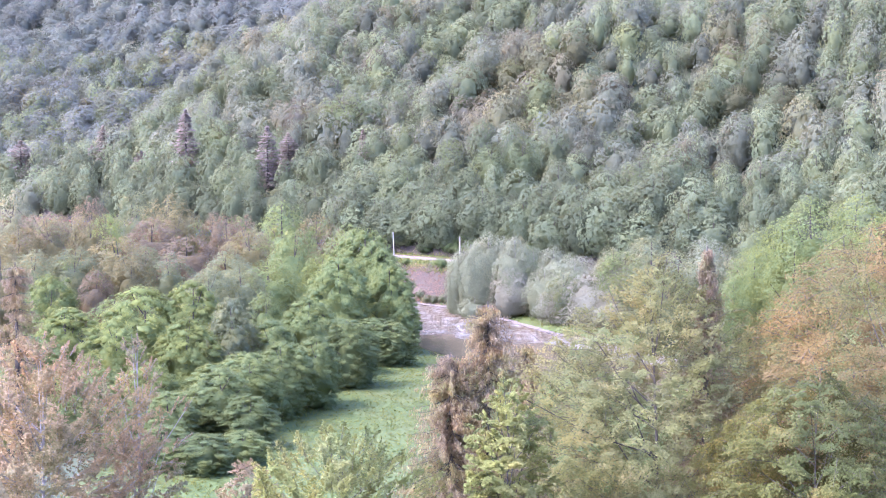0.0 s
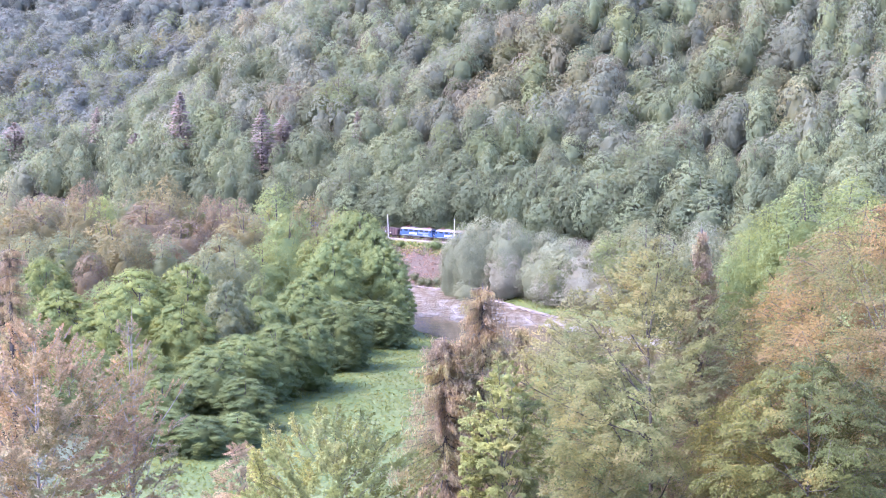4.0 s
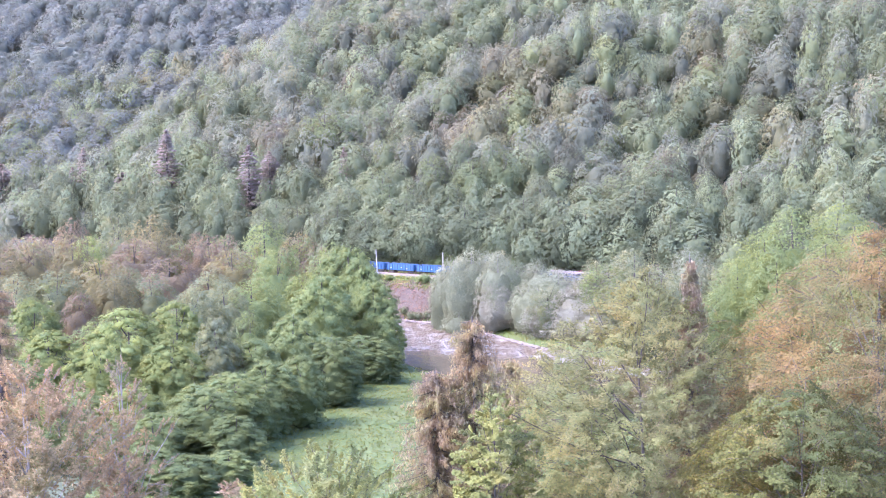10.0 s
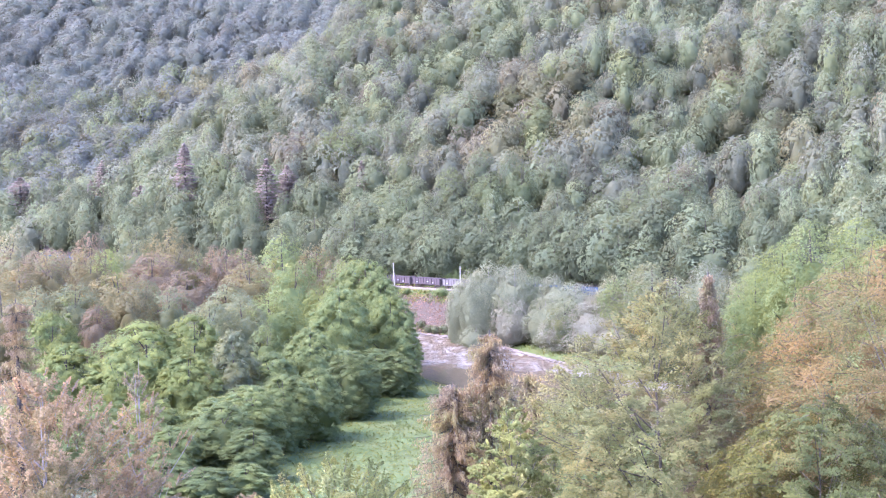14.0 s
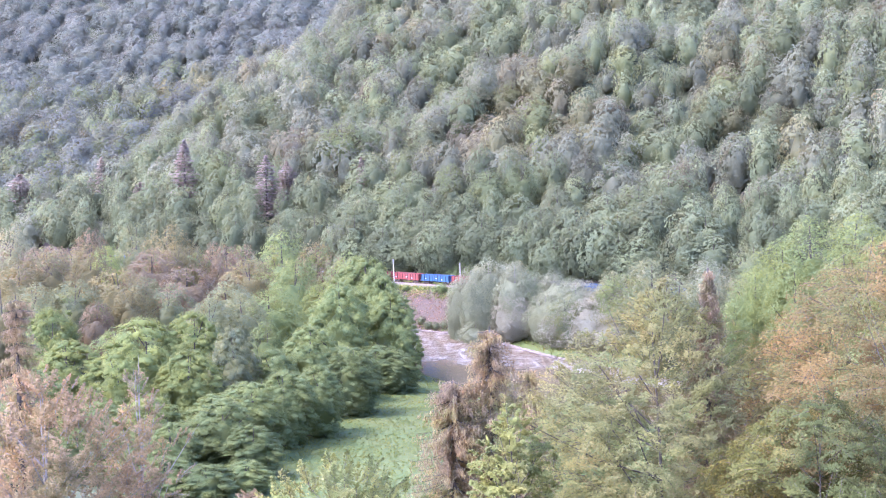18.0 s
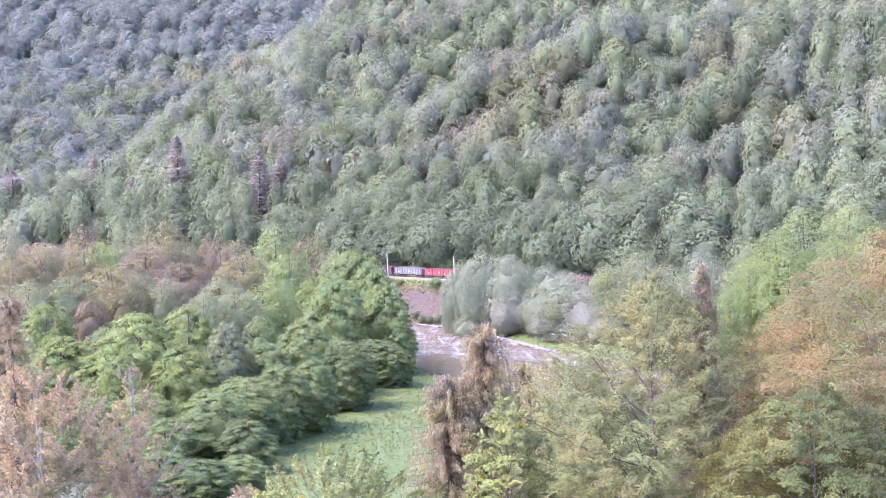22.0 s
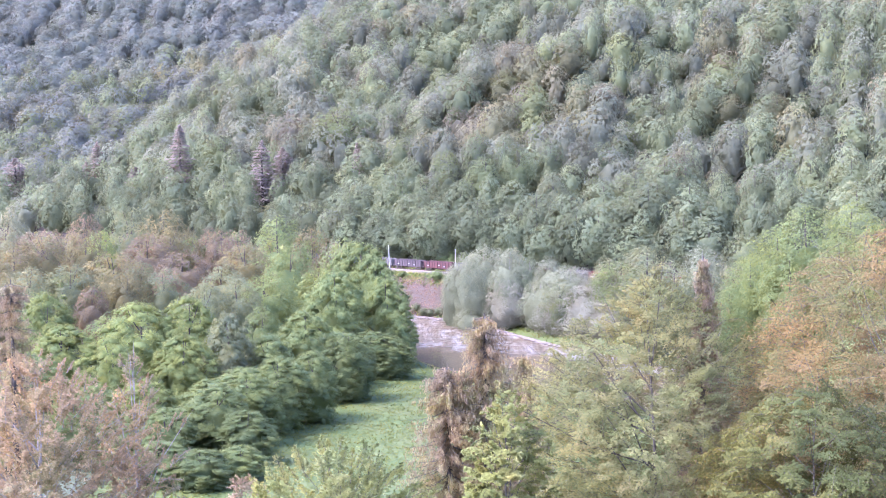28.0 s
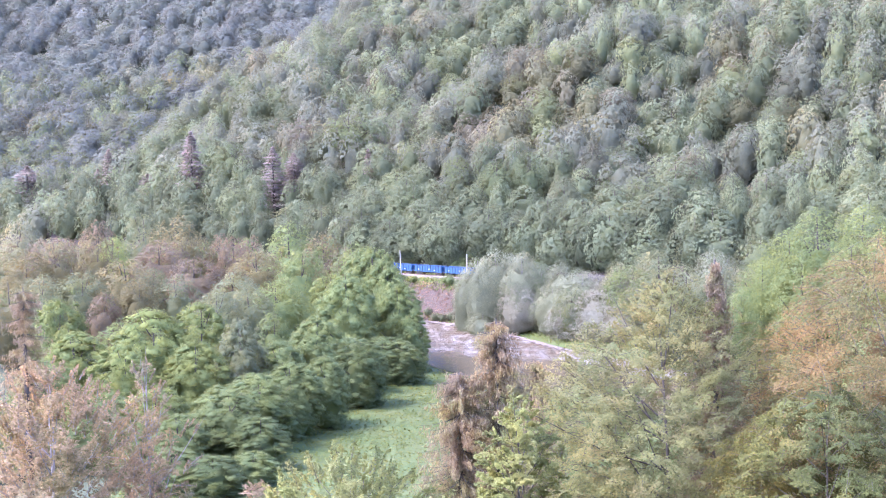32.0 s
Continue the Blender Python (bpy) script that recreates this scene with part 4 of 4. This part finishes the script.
def wheel_mesh():
    bm = drum(0.46, 0.13, pose(0, 0, 0, 90, 0, 0), 18)
    bmesh.ops.create_cone(bm, cap_ends=True, segments=18, radius1=0.5, radius2=0.5, depth=0.03, matrix=pose(0, 0.06, 0, 90, 0, 0))
    return bm


def bogie(parent, x, gauge=0.755, base=0.9):
    b = part("bogie", boxes((0, -1.0, 0.52, 2.6, 0.14, 0.28), (0, 1.0, 0.52, 2.6, 0.14, 0.28), (0, 0, 0.6, 0.4, 2.0, 0.26), bevel=0.03), UNDER, parent)
    b.location = (x, 0, 0)
    for sx in (-base, base):
        for sy in (-1, 1):
            w = part("wheel", wheel_mesh(), STEEL, b)
            w.location = (sx, sy * gauge, 0.46)


WHITE = painted("white_paint", (0.25, 0.26, 0.29), (0.18, 0.18, 0.19), 0.5, 0.8, 0.4)


def gondola(colour):
    """An open high-sided bogie wagon."""
    w = new("freight_wagon")
    p = PAINTS[colour]
    for s in (-1, 1):
        side = part("side_wall", boxes((0, s * 1.40, 2.27, 12.9, 0.06, 1.9), bevel=0.01), p, w)
        part("top_rail", boxes((0, s * 1.42, 3.25, 13.0, 0.16, 0.14), bevel=0.02), DARK_PAINTS[colour], side)
        part("sill", boxes((0, s * 1.40, 1.24, 13.0, 0.18, 0.24), bevel=0.02), p if s else UNDER, side)
        for i in range(11):
            part("rib", boxes((-6.2 + 1.24 * i, s * 1.49, 2.26, 0.22, 0.16, 1.84)), DARK_PAINTS[colour], side)
        for x, z in ((-4.3, 1.9), (0.6, 2.1), (3.1, 1.75)):
            part("marking", boxes((x, s * 1.435, z, 0.7, 0.02, 0.32)), WHITE, side, "pale stencilled marking")
        end = part("end_wall", boxes((s * 6.45, 0, 2.27, 0.08, 2.8, 1.9), bevel=0.01), p, w)
        for y in (-0.7, 0.7):
            part("rib", boxes((s * 6.53, y, 2.26, 0.1, 0.16, 1.84)), p, end)
        part("headstock", boxes((s * 6.5, 0, 1.12, 0.2, 2.5, 0.3), bevel=0.02), UNDER, w)
        for y in (-0.87, 0.87):
            part("buffer", drum(0.2, 0.5, pose(s * 6.76, y, 1.06, 0, 90, 0)), UNDER, w)
        bogie(w, s * 4.5)
    part("floor", boxes((0, 0, 1.28, 12.9, 2.74, 0.1)), UNDER, w)
    part("centre_beam", boxes((0, 0, 1.02, 12.6, 0.5, 0.34), (0, 0, 0.8, 3.0, 1.6, 0.3)), UNDER, w)
    return tagged(w, WORDS[colour] + " open high-sided freight wagon with steel ribs", "wagon", "wagons of the train")


ROOF = painted("roof_grey", (0.13, 0.105, 0.105), (0.06, 0.05, 0.05), 0.6, 0.8, 0.5)
ROOF_GEAR = painted("red_oxide_gear", (0.16, 0.05, 0.045), (0.07, 0.04, 0.04), 0.6, 1.5, 0.5)
AMBER = painted("pale_yellow_paint", (0.36, 0.33, 0.2), (0.26, 0.24, 0.16), 0.5, 0.8, 0.3)


PALE_BLUE = painted("pale_blue_paint", (0.135, 0.16, 0.205), (0.10, 0.105, 0.12), 0.5, 0.8, 0.5)


def tube_mesh(points, radius):
    v, f = tube(points, [radius] * len(points), 6)
    bm = bmesh.new()
    corners = [bm.verts.new(p) for p in v]
    for q in f:
        bm.faces.new([corners[i] for i in q])
    return bm


def locomotive():
    """A boxy locomotive with a cab at either end."""
    w = new("locomotive")
    b = painted("locomotive_blue_paint", (0.015, 0.046, 0.125), (0.022, 0.035, 0.065), 0.5, 0.9, 0.5)
    body = part("body", boxes((0, 0, 2.35, 13.6, 2.9, 2.2), bevel=0.08), b, w)
    bm = boxes((-7.1, 0, 2.35, 1.4, 2.86, 2.2), (7.1, 0, 2.35, 1.4, 2.86, 2.2), bevel=0.12)
    for q in bm.verts:
        if abs(q.co.x) > 7.3 and q.co.z > 2.4:
            q.co.x -= math.copysign(0.5, q.co.x)
    part("cab", bm, b, w)
    part("roof", prism([(-1.45, 3.44), (-1.2, 3.75), (-0.6, 3.95), (0.6, 3.95), (1.2, 3.75), (1.45, 3.44)], -7.0, 7.0), ROOF, w)
    part("roof_box", boxes((-2.5, 0, 4.0, 2.4, 1.4, 0.3), (2.8, 0, 4.0, 1.8, 1.4, 0.25), bevel=0.05), ROOF, w)
    for s in (-1, 1):
        part("white_band", boxes((0, s * 1.455, 1.42, 13.0, 0.03, 0.2), bevel=0.005), PALE_BLUE, body)
        part("logo_panel", prism([(s * 1.45, 1.75), (s * 1.475, 1.75), (s * 1.475, 2.45), (s * 1.45, 2.45)], -3.2, 0.6), WHITE, body, "pale lettering panel")
        part("swoosh", prism([(s * 1.45, 2.2), (s * 1.475, 2.2), (s * 1.475, 2.6), (s * 1.45, 2.6)], 1.2, 6.0), PALE_BLUE, body, "pale blue stripe")
        part("lower_panel", boxes((4.6, s * 1.46, 1.8, 2.6, 0.03, 0.4), bevel=0.005), PALE_BLUE, body)
        for x in (-4.6, -2.2, 0.2, 2.6, 5.0):
            part("side_window", boxes((x, s * 1.475, 3.1, 1.5, 0.03, 0.55), bevel=0.01), GLASS, body)
        part("windscreen", boxes((s * 7.36, 0, 2.95, 0.1, 2.3, 0.7), bevel=0.02), GLASS, w)
        part("cab_window", boxes((s * 6.85, -1.44, 2.95, 0.7, 0.04, 0.65), bevel=0.01), GLASS, w)
        part("cab_window", boxes((s * 6.85, 1.44, 2.95, 0.7, 0.04, 0.65), bevel=0.01), GLASS, w)
        part("nose_band", boxes((s * 7.81, 0, 1.75, 0.05, 2.5, 0.35), bevel=0.01), AMBER, w)
        for y in (-0.9, 0.9):
            part("headlight", drum(0.14, 0.08, pose(s * 7.84, y, 2.15, 0, 90, 0)), WHITE, w)
            part("buffer", drum(0.22, 0.5, pose(s * 7.95, y, 1.06, 0, 90, 0)), UNDER, w)
        part("buffer_beam", boxes((s * 7.7, 0, 1.1, 0.25, 2.6, 0.4), bevel=0.02), UNDER, w)
        bogie(w, s * 4.6, 0.755, 1.2)
    for x, lift in ((-5.0, 0.55), (4.8, 0.25)):
        pan = part("pantograph", boxes((x, -0.5, 4.2, 1.3, 0.07, 0.07), (x, 0.5, 4.2, 1.3, 0.07, 0.07), (x + 0.3, 0, 4.2 + lift, 0.1, 1.7, 0.07)), ROOF_GEAR, w, "red-brown folded pantograph")
        for y in (-0.5, 0.5):
            part("arm", tube_mesh([(x - 0.6, y, 4.22), (x + 0.5, y * 0.8, 4.2 + lift * 0.5), (x + 0.3, y * 0.6, 4.2 + lift)], 0.05), ROOF_GEAR, pan)
            part("insulator", drum(0.1, 0.3, pose(x, y, 4.05), 10), ROOF_GEAR, pan)
    part("underframe", boxes((0, 0, 1.12, 14.8, 2.5, 0.3), (0, 0, 0.75, 3.6, 2.2, 0.6), bevel=0.03), UNDER, w)
    return tagged(w, "blue and white boxy locomotive hauling the freight train", "locomotive", "locomotives of the train")


ORDER = ("brown brown blue blue blue blue grey plum plum red blue red red red grey maroon brown grey maroon plum grey blue blue blue").split()
made, CARS = {}, []
for k, colour in enumerate(ORDER):
    if colour in made:
        car = copy_thing(made[colour], pose(0, 0, 0))
    else:
        car = made[colour] = gondola(colour)
    CARS.append((car, -2.06 + PITCH / 2, FIRST + k * PITCH / SPEED))
engine = locomotive()
LOCO = 16.4
rear = FIRST - PITCH / SPEED
CARS.append((engine, -2.06 + LOCO / 2, rear))
CARS.append((copy_thing(engine, pose(0, 0, 0)), -2.06 + LOCO / 2, rear - LOCO / SPEED))

# ---------------------------------------------------------------- trees on the camera's hillside
HORNBEAM = foliage("hornbeam_leaves", "ramp", ((0.0, (0.098, 0.124, 0.055)), (0.45, (0.125, 0.144, 0.064)), (0.8, (0.138, 0.146, 0.068)), (1.0, (0.165, 0.15, 0.078))), 0.15, 0.42, 0.2)
COPPER = foliage("copper_leaves", "ramp", ((0.0, (0.07, 0.09, 0.036)), (0.27, (0.098, 0.104, 0.042)), (0.52, (0.134, 0.112, 0.050)), (1.0, (0.168, 0.120, 0.058))), 0.18, 0.42, 0.2)
HAZEL = foliage("hazel_leaves", "ramp", ((0.0, (0.058, 0.078, 0.027)), (0.5, (0.078, 0.096, 0.033)), (0.8, (0.115, 0.118, 0.042)), (1.0, (0.17, 0.135, 0.055))), 0.18, 0.42, 0.2)
ROSY = foliage("rosy_leaves", "ramp", ((0.0, (0.12, 0.135, 0.065)), (0.4, (0.165, 0.152, 0.088)), (0.7, (0.2, 0.164, 0.103)), (1.0, (0.226, 0.178, 0.116))), 0.2, 0.42, 0.3)
FRESH = foliage("fresh_leaves", "ramp", ((0.0, (0.108, 0.142, 0.050)), (0.5, (0.145, 0.178, 0.066)), (1.0, (0.182, 0.202, 0.09))), 0.16, 0.42, 0.3)
NEEDLE = foliage("brown_needles", "ramp", ((0.0, (0.145, 0.125, 0.09)), (0.4, (0.185, 0.162, 0.112)), (0.65, (0.195, 0.185, 0.106)), (1.0, (0.18, 0.205, 0.095))), 0.2, 0.5, 0.5)


def near_tree(name, seed, x, y, top, r, sprays, count, leaf, mat, label, base=0.1, bark=BARK, limbs=22, **more):
    """A tree near by: leafy twigs on limbs."""
    z = float(land(x, y)) - 0.2
    h, g = top - z, np.random.default_rng(seed)
    v, f, foot, mid, tip, soft = spray_crown(g, h, r, base, sprays, count, leaf, **more)
    wood = trunk_of(g, seed, h, h * 0.006, foot, limbs)
    for p, q, w in zip(foot, mid, tip):
        wood.append(tube([p, q, w], (0.014, 0.01, 0.004), 4))
    t = new(name)
    wv, wf = joined(wood)
    part("trunk", mesh_of("trunk", wv, [wf], [bark], True), None, t)
    part("crown", mesh_of("crown", v, [f], [mat], True, normals=soft), None, t)
    t.matrix_basis = pose(x, y, z)
    return tagged(t, label, "tree")


near_tree("hornbeam_tree", 201, 9.9, 70.0, 56.0, 6.8, 1500, 190000, 0.062, HORNBEAM, "olive-green hornbeam with fine leafy sprays on the hillside", full=1.0, rise=0.5, slim=0.24, fan=0.26)
near_tree("beech_tree", 202, 19.7, 67.0, 57.8, 7.2, 1400, 200000, 0.058, COPPER, "coppery orange and green beech on the hillside", rise=0.25, slim=0.36, full=0.7)
near_tree("hazel_tree", 207, 14.6, 60.0, 52.0, 4.8, 620, 90000, 0.055, HAZEL, "green hazel with yellowish leaf tips on the hillside", rise=0.2, slim=0.4, aspect=0.6, fan=0.24)
near_tree("sapling", 203, 2.7, 62.0, 51.8, 2.2, 260, 36000, 0.06, FRESH, "bright green sapling beside the brown spruce", fan=0.4, aspect=0.6, full=0.8)
near_tree("ash_tree", 204, -4.0, 58.0, 50.6, 3.6, 260, 40000, 0.065, FRESH, "pale green young ash tree below the viewpoint", rise=0.7, fan=0.34, slim=0.25, arch=0.1)
near_tree("pink_shrub", 208, -9.0, 70.0, 46.6, 1.9, 110, 13000, 0.06, ROSY, "low shrub with pinkish young leaves above the meadow", fan=0.5)
near_tree("cherry_tree", 205, -12.6, 48.0, 55.4, 3.3, 520, 62000, 0.054, ROSY, "rosy brown cherry tree with thin grey branches", bark=PALE_BARK, rise=0.7, slim=0.3, fan=0.3, arch=0.15, deep=0.6)
near_tree("cherry_tree", 206, -10.3, 51.0, 55.2, 1.8, 170, 14000, 0.052, ROSY, "slender rosy tree with sparse leaves and grey branches", bark=PALE_BARK, rise=0.7, fan=0.4, arch=0.15, full=0.9, deep=0.6)


def hanging_spruce(seed, x, y, top, r, label, taper=0.5, tip=0.17):
    """A spruce whose brown twigs hang down from the boughs in curtains."""
    g = np.random.default_rng(seed)
    z = float(land(x, y)) - 0.2
    h = top - z
    wood, cs, ns, al = [tube([(0, 0, 0), (0, 0, h * 0.6), (0, 0, h)], (h * 0.014, h * 0.009, 0.03), 8)], [], [], []
    for t in np.linspace(0.1, 0.985, 34):
        reach = r * (0.95 * (1 - t) ** taper + tip)
        for k in range(9):
            a = g.uniform(0, 6.28)
            out = np.array((math.cos(a), math.sin(a), 0.0))
            L = reach * g.uniform(0.55, 1.15)
            pts = [np.array((0, 0, h * t)) + out * L * s + np.array((0, 0, -0.5 * L * s + 0.32 * L * s * s)) for s in np.linspace(0, 1, 4)]
            wood.append(tube(pts, (0.025, 0.018, 0.012, 0.006), 4))
            m = int(85 + 60 * L / r)
            s = g.uniform(0.15, 1.0, m)
            c = np.array((0, 0, h * t)) + out * (L * s)[:, None] + np.array((0, 0, 1.0)) * (-0.5 * L * s + 0.32 * L * s * s)[:, None]
            drop = g.uniform(0.05, 0.45, m)
            c = c + g.normal(size=(m, 3)) * 0.07 - np.array((0, 0, 1.0)) * drop[:, None]
            cs.append(c)
            ns.append(unit(np.tile(out, (m, 1)) * 0.8 + g.normal(size=(m, 3)) * 0.6))
            al.append(np.tile((0, 0, -1.0), (m, 1)) + out * 0.25)
    v, f = cards(g, np.vstack(cs), np.vstack(ns), 0.115, 0.03, np.vstack(al), 3)
    tree = new("spruce_tree")
    wv, wf = joined(wood)
    part("trunk", mesh_of("trunk", wv, [wf], [BARK], True), None, tree)
    part("crown", mesh_of("crown", v, [f], [NEEDLE]), None, tree)
    tree.matrix_basis = pose(x, y, z)
    return tagged(tree, label, "spruce", "spruces on the hillside")


for i, (x, y, top, r) in enumerate(((11.0, 112, 44.5, 6.0), (20.0, 105, 46.5, 6.5), (29.0, 108, 47.5, 6.5), (35.0, 118, 48.0, 7.0), (15.5, 95, 45.0, 5.0), (25.0, 92, 46.0, 5.5))):
    plant(halls[i % 6], x, y, top, r, ("deep", "green", "green")[i % 3], "dark green tree further down the hillside", "tree", "trees down the hillside", HALL, rng)
hanging_spruce(301, 2.4, 82.0, 52.2, 3.3, "tall brown spruce with hanging twigs above the meadow")
hanging_spruce(302, 0.4, 81.0, 49.6, 3.4, "lower brown spruce beside its taller neighbour")
hanging_spruce(303, 12.3, 71.5, 56.0, 3.2, "brown spruce standing between the broad-leaved trees", 0.85, 0.05)
hanging_spruce(304, 4.9, 90.0, 48.8, 2.0, "small spruce tip beside the river view")
hanging_spruce(305, -32.0, 115.0, 51.2, 3.6, "bare brown spruce beside the riverside wood")

# ---------------------------------------------------------------- low growth
def tufts(name, count, area, mat, length, width, label, category, seed, lean=0.4):
    """Upright blades over a stretch of ground; area gives x, y arrays."""
    g = np.random.default_rng(seed)
    x, y = area(g, count)
    c = np.stack([x, y, land(x, y) + length * 0.6], 1)
    n = unit(np.stack([g.normal(size=len(x)), g.normal(size=len(x)), np.full(len(x), lean)], 1))
    v, f = cards(g, c, n, length, width, np.tile((0, 0, 1.0), (len(x), 1)))
    soft = unit(np.stack([g.normal(size=len(x)) * 0.35, g.normal(size=len(x)) * 0.35, np.ones(len(x))], 1))
    return tagged(new(name, mesh_of(name, v, [f], [mat], True, normals=np.repeat(soft, 4, axis=0))), label, category, kind="stuff")


def meadow_area(g, count):
    x, y = g.uniform(-60, 40, count * 3), g.uniform(225, 440, count * 3)
    u, v = along(x, y)
    ok = (v < shores(u)[0] - 1.5)
    return x[ok][:count], y[ok][:count]


def strip(v0, v1, u0=-60, u1=130):
    def area(g, count):
        u, v = g.uniform(u0, u1, count), g.uniform(v0, v1, count)
        return spot(u, v)
    return area


def spit_area(g, count):
    u, v = g.uniform(30, 150, count * 2), g.uniform(-75, -18, count * 2)
    ok = v > shores(u)[1] + 1
    return spot(u[ok][:count], v[ok][:count])


tufts("meadow_grass", 42000, meadow_area, MEADOW, 0.36, 0.13, "lush green meadow grass along the river", "grass", 401, 2.6)
tufts("spit_grass", 5000, spit_area, MEADOW, 0.4, 0.10, "bright green grass under the willows on the far bank", "grass", 402)
tufts("bank_weeds", 14000, strip(-18.5, -9.0), BANK_WEED, 0.32, 0.16, "purplish brown weeds on the railway bank", "weeds", 403, 2.2)
tufts("verge_weeds", 5000, strip(-11.5, -6.5), VERGE, 0.45, 0.2, "green weeds along the edge of the bank", "weeds", 404)
tufts("verge_weeds", 4500, strip(3.2, 11.0), VERGE, 0.35, 0.14, "green verge behind the railway track", "weeds", 405)
tufts("shore_weeds", 2500, strip(-19.5, -16.5), VERGE, 0.4, 0.16, "green weeds at the foot of the railway bank", "weeds", 406)


def shore_stones(name, count, u0, u1, seed, label, edge=1, spread=0.5):
    """Pale stones along the water's edge, joined."""
    g = np.random.default_rng(seed)
    sv, sf = ICO[2]
    pieces = []
    for k in range(count):
        u = g.uniform(u0, u1)
        v = float(shores(u)[edge]) + g.normal() * spread + 0.3
        x, y = spot(u, v)
        size = g.uniform(0.25, 0.7) * np.array((g.uniform(0.8, 1.5), g.uniform(0.8, 1.3), g.uniform(0.5, 0.8)))
        pieces.append((sv * size * (1 + 0.15 * g.normal(size=(len(sv), 1))) + np.array((x, y, 0.15)), sf))
    v_, f_ = joined(pieces)
    return tagged(new(name, mesh_of(name, v_, [f_], [STONE])), label, "stones", kind="stuff")


shore_stones("shore_stones", 420, -40, 45, 411, "pale riprap stones at the foot of the railway bank")
shore_stones("spit_stones", 220, 45, 110, 412, "pale stones along the grassy spit", 1, 0.35)


def shrub_row(count, u0, u1, v0, v1, seed, tint, label, size=(1.2, 2.4)):
    g = np.random.default_rng(seed)
    for k in range(count):
        u, v = g.uniform(u0, u1), g.uniform(v0, v1)
        x, y = spot(u, v)
        r = g.uniform(*size)
        plant(slope_protos[k % 8], x, y, float(land(x, y)) + r * 1.5, r, tint, label, "shrub", "shrubs on the railway bank", SLOPE, rng, 0.1)


shrub_row(9, -22, 34, -11.0, -8.5, 421, "green", "low green shrub on the edge of the railway bank")
shrub_row(10, -22, 34, -18.5, -16.0, 422, "sage", "low grey-green shrub above the shore stones")
for k in range(18):
    d, off = 0.5 + 1.0 * k, (-2.2, 1.2, 3.4)[k % 3]
    x, y = BIRCH[0] * (1 - d / BIRCH[1]) + off, BIRCH[1] - d
    plant(slope_protos[k % 8], x, y, float(land(x, y)) + 5.2, 3.3, ("deep", "green", "deep")[k % 3], "low green shrub below the birches", "shrub", "shrubs below the birches", SLOPE, rng, 0.1)
shrub_row(18, -30, 40, 9.5, 13.5, 423, "deep", "dark green shrub at the foot of the wooded slope", (1.5, 3.0))

discard(*halls, *lite, *bank_protos, *willows, *slope_protos, *pine_protos, *slope_big)


# ---------------------------------------------------------------- what moves
def motions():
    """The train rolls along the track at a steady speed."""
    for car, offset, when in CARS:
        walk(car, [(t, on_track(offset + SPEED * (t - when), 0, RAIL_TOP)) for t in (0.0, 8.0, 16.0, 24.0, 32.0)])


motions()
